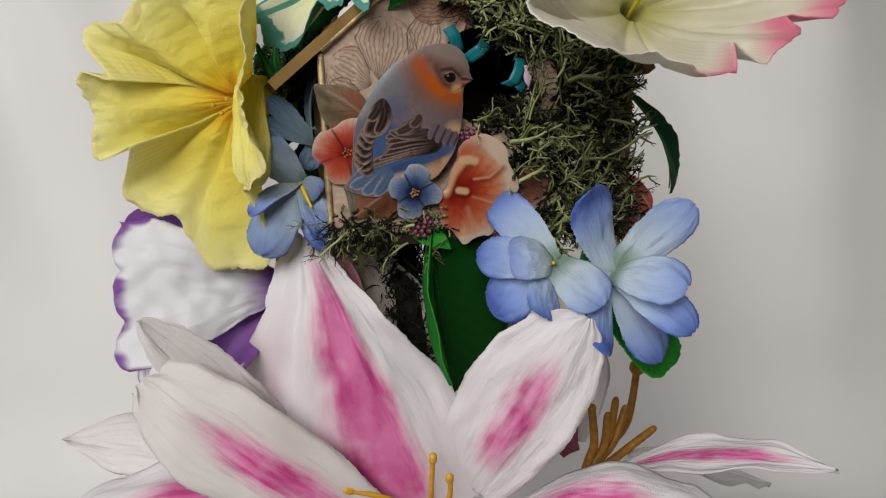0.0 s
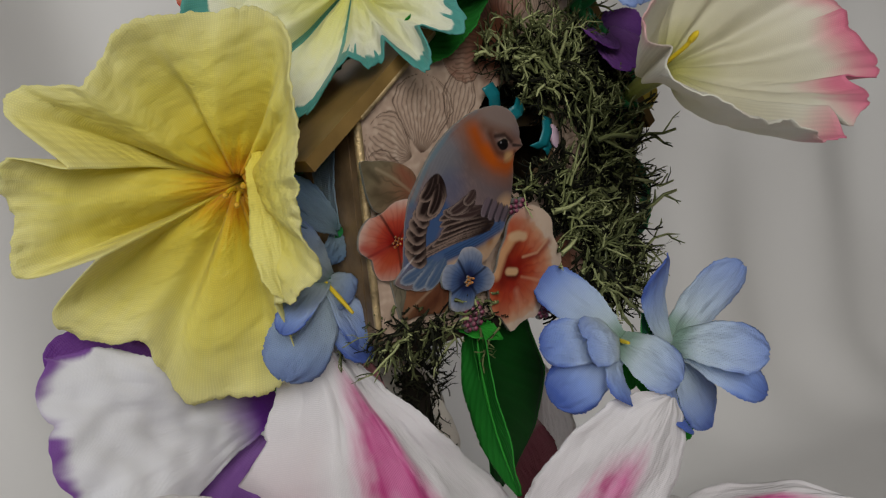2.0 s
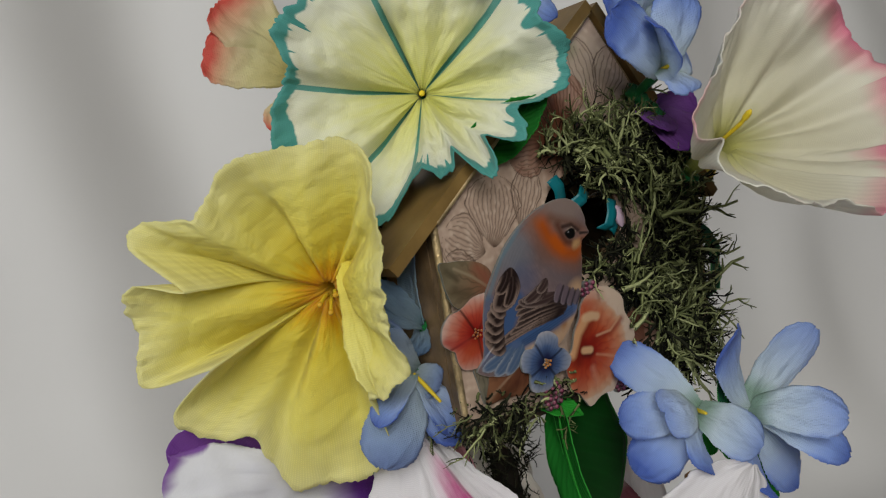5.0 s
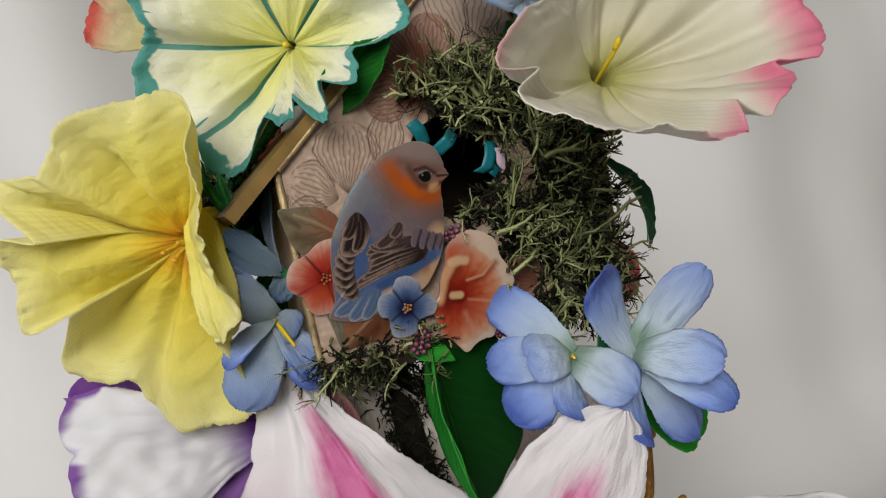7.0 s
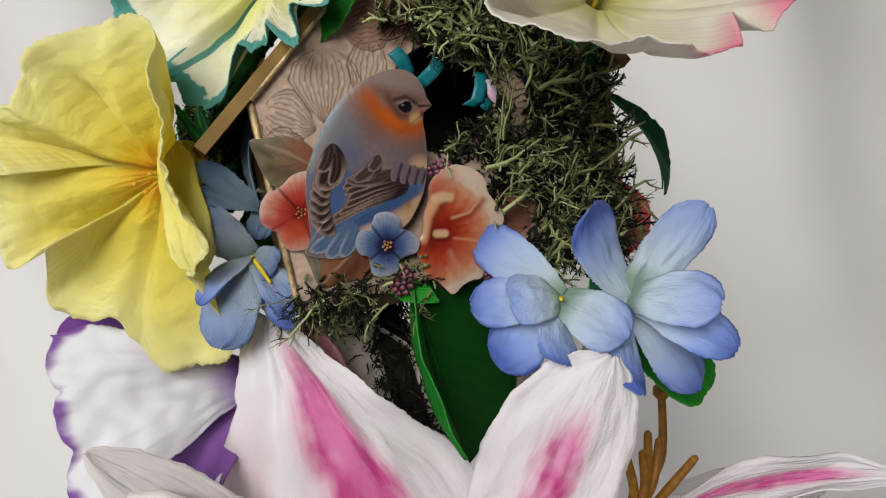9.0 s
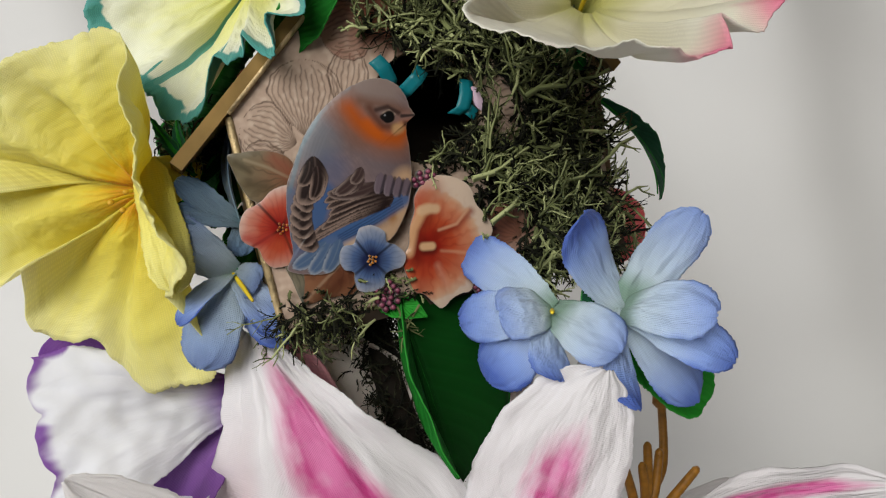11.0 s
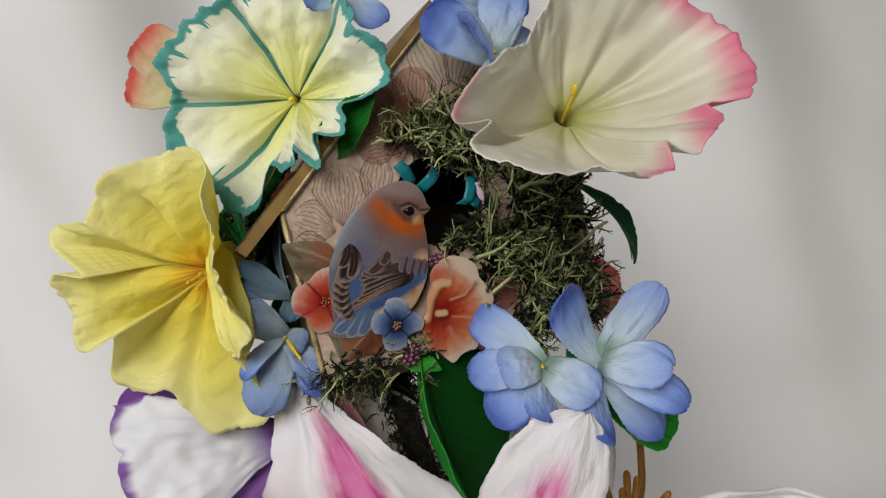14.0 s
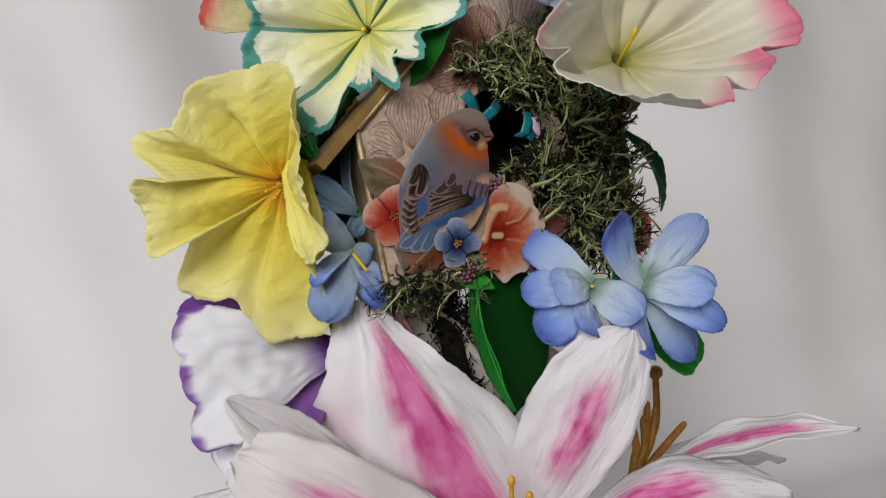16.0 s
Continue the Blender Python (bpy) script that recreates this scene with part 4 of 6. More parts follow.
def blossom_paint(at, reach, stops, rays, ray_ink, folds=(), fold_ink=(0, 0, 0), squash=1.0):
    """Pigments from the heart outwards, with fine rays and dark folds."""
    def paint(p):
        k = Print(p, stops[0][1], int(reach * 10))
        d = k.p - np.array(at)
        r = np.hypot(d[:, 0], d[:, 1] * squash) / reach + 0.07 * k.grain
        th = np.arctan2(d[:, 1], d[:, 0])
        for (r0, c0), (r1, c1) in zip(stops, stops[1:]):
            t = np.clip((r - r0) / (r1 - r0), 0, 1)
            k.lay((r > r0) * 1.0, np.asarray(c0), 1.0)
            k.c = np.where((r > r0)[:, None], np.asarray(c0) * (1 - t)[:, None] + np.asarray(c1) * t[:, None], k.c)
        ray = np.clip(np.sin(th * rays + 2.5 * k.grain) * 2 - 0.9, 0, 1) * np.clip(1.15 - r, 0, 1) * np.clip(r * 4, 0, 1)
        k.lay(ray, ray_ink, 0.45)
        for f in folds:
            k.lay(k.stroke([at, f], 0.8, 0.6), fold_ink, 0.8)
        return k.c
    return paint


def with_strokes(paint, strokes):
    def both(p):
        k = Print(p, (0, 0, 0))
        k.c = paint(p)
        for line, wide, soft, colour, much in strokes:
            k.lay(k.stroke(line, wide, soft), colour, much)
        return k.c
    return both


red = blossom_paint((-38.4, 345.7), 14.2, [(0.0, ink(140, 16, 8)), (0.2, ink(180, 36, 26)), (0.45, ink(220, 86, 62)), (0.7, ink(240, 156, 132)), (0.95, ink(252, 222, 206))], 30, ink(150, 40, 40), ((-44.0, 355.7), (-48.6, 342.5), (-31.7, 356.3), (-36.4, 333.8)), ink(70, 18, 16))
red = with_strokes(red, [([(-49.7, 345.7), (-46.3, 343.5), (-42.6, 344.1)], 2.9, 0.7, ink(198, 62, 54), 0.7), ([(-33.7, 353.4), (-35.9, 349.9)], 4.0, 0.8, ink(200, 70, 50), 0.6), ([(-43.8, 338.3), (-40.5, 341.2)], 4.8, 0.8, ink(216, 92, 50), 0.6)])
die_cut("blossom", [(-31.4, 357.8), (-37.8, 358.1), (-42.0, 355.6), (-44.4, 354.5), (-47.6, 353.7), (-50.4, 349.9), (-50.7, 345.2), (-48.3, 342.6), (-46.6, 341.3), (-45.8, 337.6), (-43.7, 334.7), (-38.9, 334.2), (-32.7, 334.8), (-26.5, 342.7), (-27.1, 352.9)], (-38.3, 346.2), 0.0007, red, card, "coral and blush blossom print")
die_cut("leaf", [(-48.8, 370.8), (-45.2, 370.8), (-41.3, 370.5), (-35.4, 369.0), (-31.1, 365.8), (-30.3, 361.4), (-32.4, 358.0), (-37.9, 357.4), (-42.5, 355.2), (-45.2, 356.6), (-47.3, 361.2), (-48.3, 366.3)], (-39.4, 362.7), 0.0003, with_strokes(blossom_paint((-32.8, 360.5), 20.1, [(0.0, ink(150, 96, 70)), (0.35, ink(160, 128, 98)), (0.7, ink(146, 132, 104)), (1.0, ink(112, 102, 78))], 17, ink(70, 58, 40)), [([(-44.3, 368.5), (-38.1, 364.8), (-32.8, 360.5)], 0.9, 0.6, ink(190, 170, 138), 0.8), ([(-35.8, 367.1), (-31.9, 362.1)], 4.0, 0.8, ink(176, 104, 80), 0.7), ([(-44.9, 361.2), (-40.2, 359.3)], 3.3, 0.8, ink(98, 84, 60), 0.7), ([(-47.0, 368.3), (-43.5, 364.5)], 1.5, 0.8, ink(84, 74, 54), 0.6)]), card, "sage and buff leaf print")
die_cut("leaf", [(-34.7, 333.3), (-36.3, 328.1), (-36.9, 321.0), (-30.9, 320.8), (-26.3, 320.5), (-20.6, 320.4), (-17.7, 326.4), (-19.1, 332.5), (-26.3, 334.2)], (-27.3, 327.4), 0.0003, with_strokes(blossom_paint((-21.0, 332.9), 20.1, [(0.0, ink(96, 50, 34)), (0.4, ink(142, 88, 60)), (0.75, ink(164, 112, 80)), (1.0, ink(126, 92, 70))], 15, ink(64, 34, 22)), [([(-35.9, 322.3), (-29.8, 326.5), (-21.1, 332.0)], 0.9, 0.6, ink(196, 160, 130), 0.7), ([(-30.8, 321.4), (-24.4, 325.2)], 4.0, 0.8, ink(92, 44, 26), 0.7)]), card, "russet brown leaf print")
die_cut("leaf", [(-39.9, 334.6), (-38.9, 328.7), (-38.0, 322.8), (-37.1, 321.6), (-34.7, 327.7), (-34.9, 332.4)], (-37.5, 328.7), 0.0001, blossom_paint((-37.8, 334.1), 12.8, [(0.0, ink(120, 110, 92)), (0.5, ink(150, 140, 118)), (1.0, ink(120, 120, 108))], 20, ink(60, 54, 40)), card, "grey-green stalk print")
orange = blossom_paint((4.4, 329.3), 18.5, [(0.0, ink(116, 12, 4)), (0.24, ink(168, 34, 14)), (0.5, ink(208, 88, 50)), (0.78, ink(232, 148, 108)), (0.95, ink(242, 194, 158)), (1.0, ink(248, 220, 196))], 22, ink(150, 36, 20))
orange = with_strokes(orange, [([(3.4, 339.8), (3.5, 344.2), (7.1, 345.9)], 9.0, 0.9, ink(196, 70, 36), 0.7), ([(8.6, 332.5), (15.3, 332.9), (21.0, 336.8)], 2.2, 0.9, ink(150, 40, 20), 0.7), ([(9.4, 333.4), (15.5, 333.9), (20.1, 337.7)], 0.9, 0.7, ink(246, 190, 150), 0.7), ([(8.9, 326.6), (13.9, 325.0), (17.7, 323.6)], 0.9, 0.8, ink(244, 180, 140), 0.55), ([(2.6, 325.2), (1.6, 319.5), (-0.0, 314.0)], 5.0, 0.9, ink(188, 60, 34), 0.5), ([(6.8, 322.2), (8.3, 315.9)], 2.0, 0.9, ink(244, 180, 150), 0.4), ([(8.6, 325.1), (13.2, 320.7), (16.4, 315.9)], 3.0, 0.9, ink(206, 100, 66), 0.4), ([(0.4, 325.7), (2.3, 334.3), (7.1, 338.9)], 3.4, 0.9, ink(110, 16, 6), 0.6), ([(-1.6, 328.7), (1.3, 335.8), (5.1, 340.3), (6.8, 340.9)], 3.2, 0.5, ink(236, 178, 128), 0.95), ([(5.2, 340.9), (7.8, 341.0), (9.7, 340.4)], 3.0, 0.4, ink(244, 200, 156), 0.95), ([(3.7, 328.1), (6.1, 327.7)], 3.0, 0.5, ink(80, 14, 6), 0.7), ([(3.4, 329.4), (6.1, 328.9)], 2.6, 0.35, ink(246, 196, 146), 0.98)])
die_cut("blossom", [(3.1, 341.3), (4.1, 345.7), (7.6, 349.1), (12.7, 350.6), (18.3, 348.5), (22.4, 344.6), (23.4, 338.8), (26.5, 333.1), (27.1, 328.2), (23.1, 325.2), (20.9, 320.2), (16.7, 311.6), (12.8, 311.0), (9.5, 310.0), (5.7, 307.9), (3.2, 310.5), (0.8, 313.9), (-2.2, 315.9), (-3.2, 320.0), (-4.0, 324.1), (-3.8, 327.6), (-1.0, 330.8), (0.6, 336.6)], (7.3, 329.2), 0.0012, orange, card, "coral hibiscus print with cream stalk", 0.0008, 10, 80)
blue = blossom_paint((-14.2, 329.6), 11.3, [(0.0, ink(22, 28, 58)), (0.22, ink(34, 44, 88)), (0.5, ink(92, 118, 166)), (0.8, ink(164, 174, 198)), (1.0, ink(210, 204, 208))], 34, ink(30, 40, 92), ((-17.5, 336.9), (-8.6, 321.4), (-6.8, 332.9), (-20.8, 325.9)), ink(14, 18, 44))
die_cut("blossom", [(-15.4, 340.2), (-11.6, 340.2), (-8.1, 337.4), (-8.0, 333.9), (-5.4, 332.2), (-3.0, 328.6), (-4.6, 325.1), (-8.0, 324.7), (-10.7, 323.8), (-11.9, 320.4), (-15.9, 319.6), (-19.8, 320.8), (-20.4, 324.2), (-20.2, 327.1), (-22.9, 328.7), (-23.6, 332.6), (-21.7, 335.8), (-18.5, 335.8), (-17.2, 337.6)], (-14.2, 329.6), 0.0028, blue, card, "slate-blue four-petalled blossom print")


def grains(at, r, lift, count, colour):
    """The stamen grains of a printed blossom, as one pressed boss each."""
    for i in range(count):
        th, q = i * 2.4, r * math.sqrt((i + 0.3) / count)
        x, y = at[0] + math.cos(th) * q, at[1] + math.sin(th) * q
        die_cut("grain", [(x + 0.45, y), (x, y + 0.45), (x - 0.45, y), (x, y - 0.45)], (x, y), lift, lambda p: np.tile(colour * (0.7 + 0.5 * (i % 3) / 2), (len(p), 1)), card, "", 0.0003, 3, 3, 0.0006)


grains((-38.4, 345.9), 1.9, 0.0014, 9, ink(214, 120, 30))
grains((-14.2, 329.6), 1.7, 0.0042, 9, ink(226, 140, 40))


def berry(at, rx, ry, lift, r=1.15):
    """Close-set pressed drupelets with a pale glint of pigment each."""
    rows = int(2 * ry / (1.6 * r)) + 1
    for j in range(rows):
        y = at[1] - ry + (j + 0.5) * 2 * ry / rows
        reach = rx * math.sqrt(max(0.1, 1 - ((y - at[1]) / ry) ** 2))
        n = max(1, int(2 * reach / (1.8 * r)))
        for i in range(n):
            x = at[0] - reach + (i + 0.5 + 0.15 * (j % 2)) * 2 * reach / n
            tone = 0.7 + 0.5 * ((i * 7 + j * 3) % 5) / 4
            def paint(p, x=x, y=y, tone=tone):
                k = Print(p, ink(96, 26, 58) * tone)
                k.lay(k.spot((x - 0.2, y + 0.3), 0.1, 0.9), ink(206, 120, 146), 0.8)
                k.lay(1 - k.spot((x, y), r * 0.75, r * 1.05), ink(24, 6, 14), 0.8)
                return k.c
            die_cut("drupelet", [(x + r, y), (x, y + r), (x - r, y), (x, y - r)], (x, y), lift, paint, card, "", 0.0007, 4, 5, 0.0014)


berry((-11.5, 316.8), 4.6, 5.0, 0.0022)
berry((8.3, 350.0), 4.4, 3.2, 0.0006)
berry((20.2, 312.4), 3.6, 3.0, 0.0004)


def relief(points, off, thick, dome, heart=None, planar=False, rings=7, per=6):
    """A cut-out shape with a softly domed face; its map runs round it and out from its heart, or lies flat in millimetres."""
    line = closed_line(points, per)
    n = len(line)
    c = Vector(heart) if heart else sum(line, Vector((0, 0))) / n
    verts, faces, uvs = [], [], []
    for r in range(1, rings + 1):
        f = r / rings
        for p in line:
            q = c + (p - c) * f
            verts.append((q.x, off + dome * (1 - f ** 2.4), q.y))
    for p in line:
        verts.append((p.x, off - thick, p.y))
    verts.append((c.x, off + dome, c.y))
    mid = len(verts) - 1

    def m(v, j, f):
        return (verts[v][0] * 1000, verts[v][2] * 1000) if planar else (j / n, f)

    for j in range(n):
        k = (j + 1) % n
        faces.append((mid, j, k))
        uvs += [m(mid, j, 0), m(j, j, 1 / rings), m(k, j + 1, 1 / rings)]
        for r in range(rings):
            a, b = r * n, (r + 1) * n
            faces.append((a + j, b + j, b + k, a + k))
            f1, f2 = (r + 1) / rings, min(1, (r + 2) / rings)
            uvs += [m(a + j, j, f1), m(b + j, j, f2), m(b + k, j + 1, f2), m(a + k, j + 1, f1)]
    me = bpy.data.meshes.new("relief")
    me.from_pydata([tuple(W(*v)) for v in verts], [], faces)
    layer = me.uv_layers.new(name="map")
    layer.data.foreach_set("uv", [x for p in uvs for x in p])
    me.update()
    me.set_sharp_from_angle(angle=radians(38))
    return me


# ---- teal ribbon loops in the hole ----
def ribbon(points, wide, turn):
    pts = [W(*p) for p in points]
    t = Vector(turn).normalized() * wide / 2

    def fn(u, s):
        x = s * (len(pts) - 1)
        i = min(int(x), len(pts) - 2)
        p = pts[i].lerp(pts[i + 1], x - i)
        return p + t * (2 * u - 1)

    return grid("ribbon", 3, 4 * (len(pts) - 1), fn)


bow = thing("ribbon", W(0.018, -0.003, 0.374), "narrow teal satin ribbon looped inside the birdhouse hole", "ribbon")
part("loop", ribbon([(0.0028, 0.0045, 0.3908), (0.0050, 0.0050, 0.3872), (0.0068, 0.0030, 0.3822), (0.0076, -0.004, 0.3800)], 0.0048, (0.9, 0.15, 0.42)), TEAL_RIBBON, bow, thick=0.0003)
part("loop", ribbon([(0.0180, 0.0035, 0.3848), (0.0146, 0.0055, 0.3820), (0.0110, 0.0030, 0.3794), (0.0098, -0.004, 0.3784)], 0.0046, (0.6, 0.1, -0.75)), TEAL_RIBBON, bow, thick=0.0003)
part("loop", ribbon([(0.0330, 0.0005, 0.3790), (0.0312, 0.0020, 0.3740), (0.0290, 0.0020, 0.3700), (0.0262, 0.0000, 0.3688)], 0.0046, (0.85, 0.2, -0.35)), TEAL_RIBBON, bow, thick=0.0003)
part("loop", ribbon([(0.0300, -0.001, 0.3712), (0.0318, 0.001, 0.3688), (0.0338, 0.000, 0.3668)], 0.0040, (0.6, 0.2, 0.7)), TEAL_RIBBON, bow, thick=0.0003)
tagged(part("paper_scrap", relief([(0.0338, 0.3762), (0.0372, 0.3742), (0.0368, 0.3678), (0.0338, 0.3702)], 0.0015, 0.0006, 0.0005), LILAC), "small lilac paper petal at the hole edge", "petal")


# ---- cloth flowers ----
def flower(name, at, label, group=""):
    return thing(name, at, label, "flower", group)


def stamen(parent, points, r, tip_r, stem_mat, tip_mat, name="stamen", stretch=2.2):
    s = part(name, tube(points, [r] * (len(points) - 1) + [r * 0.9], 7), stem_mat, parent)
    end, before = Vector(points[-1]), Vector(points[-2])
    d = (end - before).normalized() * tip_r * stretch
    part("anther", tube([end - d * 0.6, end - d * 0.2, end + d * 0.3, end + d * 0.6], [tip_r * 0.35, tip_r, tip_r * 0.95, tip_r * 0.3], 8), tip_mat, s)
    return s


# yellow trumpet
yf = flower("trumpet_flower", (-0.0787, 0.3119, 0.3675), "large ruffled yellow cloth trumpet flower")
part("corolla", corolla((-0.0787, 0.3119, 0.3675), (-0.65, -0.76, -0.156), [
    (0, 0.0300, 0.0185), (20, 0.0325, 0.0180), (42, 0.0420, 0.0110), (64, 0.0515, 0.0015), (80, 0.049, 0.009), (98, 0.048, 0.020), (110, 0.0455, 0.0250), (120, 0.0405, 0.0275), (130, 0.047, 0.029), (138, 0.0525, 0.030), (145, 0.0525, 0.032), (150, 0.029, 0.0345),
    (155, 0.046, 0.036), (165, 0.051, 0.035), (182, 0.052, 0.034), (196, 0.0550, 0.0320), (202, 0.028, 0.0345), (208, 0.059, 0.028), (213, 0.0640, 0.0245), (223, 0.0595, 0.0205), (232, 0.053, 0.020), (242, 0.063, 0.013), (250, 0.0710, 0.0080), (262, 0.067, 0.0045), (273, 0.0635, 0.002), (285, 0.050, 0.008), (294, 0.034, 0.014), (303, 0.037, 0.016), (317, 0.0375, 0.0165), (328, 0.035, 0.0170), (340, 0.0300, 0.0180)],
    0.026, 0.0032, 1.0, 0.85, ((150, 0.010, 6), (202, 0.010, 7), (293, 0.006, 7), (100, 0.007, 7), (237, 0.007, 8), (40, 0.006, 7), (268, 0.004, 6), (58, 0.006, 5), (80, -0.004, 9), (125, -0.004, 10), (175, -0.004, 11), (248, -0.004, 10)), 0.0008, 0.017, 3, 520), YELLOW, yf, thick=0.0004)


def funnel(centre, axis, rows):
    """The outside of a trumpet's neck: rows of (height along the axis, radius)."""
    a, e1, e2 = basis(axis)
    c = Vector(centre)

    def fn(u, s):
        h, r = smooth([(i / (len(rows) - 1), q[0]) for i, q in enumerate(rows)], s), smooth([(i / (len(rows) - 1), q[1]) for i, q in enumerate(rows)], s)
        th = u * 2 * math.pi
        r *= 1 + 0.07 * math.sin(5 * th + 0.7) + 0.03 * math.sin(11 * th)
        return c + (e1 * math.cos(th) + e2 * math.sin(th)) * r + a * h

    return grid("funnel", 60, 20, fn, wrap=True)


part("neck", funnel((-0.0787, 0.3119, 0.3675), (-0.65, -0.76, -0.156), [(-0.0020, 0.0050), (-0.006, 0.0082), (-0.013, 0.0072), (-0.020, 0.0048), (-0.024, 0.003)]), YELLOW_NECK, yf, "saturated yellow neck of the trumpet", 0.0004)
for dx, dz in ((-0.0012, 0.0), (0.0014, 0.0008), (0.0002, -0.0012)):
    stamen(yf, [(-0.0775 + dx, 0.315, 0.366 + dz), (-0.0795 + dx * 1.4, 0.306, 0.3665 + 1.5 * dz), (-0.0815 + dx * 2, 0.2985, 0.3655 + 2.5 * dz)], 0.0006, 0.0009, STAMEN_BRIGHT, STAMEN_YELLOW)
part("petal", petal((-0.0715, 0.3045, 0.3765), (-0.0712, 0.2945, 0.3345), (0.1, -0.98, 0.1), 0.0145, [(0, 0.35), (0.12, 0.75), (0.35, 0.85), (0.6, 1.0), (0.85, 0.9), (0.95, 0.6), (1, 0.2)], 0.03, -0.2, 0.0, 0.12, 1.4, 0.03, seed=17, ns=36, nv=20), PALE_YELLOW, yf, "narrow ruffled lobe at the mouth", 0.0004)
part("stem", tube([(-0.0635, 0.3325, 0.3715), (-0.055, 0.340, 0.373), (-0.04, 0.35, 0.375)], [0.004, 0.0022, 0.0018], 8), STEM, yf)

# teal-edged pansy
tf = flower("pansy_flower", (-0.0302, 0.3317, 0.4278), "cream cloth pansy with brushed teal edges and veins")
part("corolla", corolla((-0.0302, 0.3317, 0.4278), (-0.33, -0.94, 0.1), [
    (0, 0.0505, 0.024), (14, 0.0450, 0.0295), (30, 0.046, 0.023), (52, 0.050, 0.021), (80, 0.047, 0.0205), (100, 0.047, 0.0205), (118, 0.045, 0.02), (132, 0.0505, 0.0205), (155, 0.0475, 0.029), (172, 0.044, 0.024), (182, 0.0495, 0.023), (200, 0.052, 0.022), (212, 0.049, 0.024),
    (222, 0.044, 0.027), (239, 0.0515, 0.0205), (249, 0.047, 0.023), (257, 0.034, 0.028), (266, 0.030, 0.030), (276, 0.033, 0.030), (283, 0.032, 0.029), (288, 0.027, 0.028), (294, 0.037, 0.034), (299, 0.042, 0.0355), (305, 0.036, 0.037), (309, 0.031, 0.034), (314, 0.036, 0.037), (319, 0.0400, 0.0348), (326, 0.037, 0.031), (334, 0.034, 0.027), (342, 0.043, 0.025), (351, 0.051, 0.0223)],
    0.012, 0.0018, 0.85, 0.8, ((172, 0.007, 7), (226, 0.009, 6), (258, 0.007, 6), (38, 0.007, 6), (108, 0.007, 6), (309, 0.010, 9), (340, 0.005, 7), (200, -0.003, 9), (140, -0.003, 9), (75, -0.003, 9), (10, -0.003, 9)), 0.0010, 0.026, 5, 480), TEAL, tf, thick=0.0004)
stamen(tf, [(-0.0302, 0.333, 0.4278), (-0.0312, 0.329, 0.428), (-0.0318, 0.3265, 0.4275)], 0.0005, 0.0011, STAMEN_BRIGHT, STAMEN_BRIGHT)
part("sepal", petal((-0.0275, 0.316, 0.3985), (0.0020, 0.2975, 0.4185), (0.2, -0.9, 0.35), 0.018, LANCE, 0.05, 0.15, seed=4), LEAF_MID, tf, "bright green leaf", 0.0004)
part("stem", tube([(-0.0295, 0.341, 0.428), (-0.022, 0.352, 0.425), (-0.012, 0.358, 0.415)], [0.003, 0.002, 0.0018], 8), STEM, tf)

# cream and pink trumpet
pf = flower("trumpet_flower", (0.072, 0.303, 0.393), "cream cloth trumpet flower with pink ruffled edges")
part("corolla", corolla((0.072, 0.303, 0.393), (0.213, -0.877, 0.432), [
    (2, 0.0590, 0.033), (11, 0.0560, 0.030), (22, 0.054, 0.034), (31, 0.0525, 0.037), (40, 0.046, 0.042), (55, 0.045, 0.041), (72, 0.041, 0.038), (88, 0.036, 0.034), (102, 0.030, 0.030), (118, 0.026, 0.028), (134, 0.025, 0.029), (150, 0.028, 0.032), (165, 0.035, 0.036), (178, 0.046, 0.039), (189, 0.0580, 0.0370), (193, 0.0590, 0.0355), (197, 0.0470, 0.0355),
    (201, 0.0610, 0.0375), (211, 0.0605, 0.040), (221, 0.0597, 0.0430), (231, 0.055, 0.0432), (241, 0.050, 0.043), (254, 0.0495, 0.042), (264, 0.0505, 0.0395), (274, 0.0500, 0.041), (280, 0.0400, 0.040), (288, 0.0490, 0.040), (297, 0.0470, 0.0425), (306, 0.0480, 0.041), (312, 0.0470, 0.039), (318, 0.0420, 0.037), (325, 0.0540, 0.0390), (335, 0.0580, 0.0380), (345, 0.060, 0.0370), (353, 0.0605, 0.0355)],
    0.022, 0.0045, 0.8, 1.0, ((197, 0.008, 6), (243, 0.008, 12), (270, 0.008, 10), (316, 0.007, 6), (351, 0.005, 6), (11, 0.005, 6), (40, 0.005, 6), (75, 0.004, 8), (120, 0.005, 10)), 0.0006, 0.015, 8), PINK, pf, thick=0.0004)
stamen(pf, [(0.0715, 0.310, 0.391), (0.0732, 0.302, 0.3955), (0.0745, 0.2965, 0.3985), (0.0752, 0.2935, 0.4010)], 0.0008, 0.0012, STAMEN_BRIGHT, STAMEN_BRIGHT, stretch=4.0)
part("stem", tube([(0.066, 0.321, 0.384), (0.062, 0.33, 0.378), (0.06, 0.335, 0.372)], [0.004, 0.0025, 0.002], 8), STEM, pf)

# violet-edged flower
vf = flower("petunia_flower", (-0.088, 0.352, 0.262), "white cloth petunia with purple edges and purple throat")
VC = (-0.086, 0.353, 0.262)
VEE = [(0, 0.14), (0.25, 0.36), (0.5, 0.66), (0.8, 0.96), (1, 0.95)]
FAN = [(0, 0.3), (0.3, 0.68), (0.65, 0.95), (0.88, 1.0), (1, 0.9)]
part("petal", petal((-0.069, 0.348, 0.288), (-0.1385, 0.3265, 0.2905), (-0.45, -0.85, 0.25), 0.066, VEE, 0.08, 0.12, ruffle=0.05, waves=1.2, jag=0.015, seed=11, ns=48, nv=60, lobes=3.0, notch=0.07), VIOLET, vf, thick=0.0004)
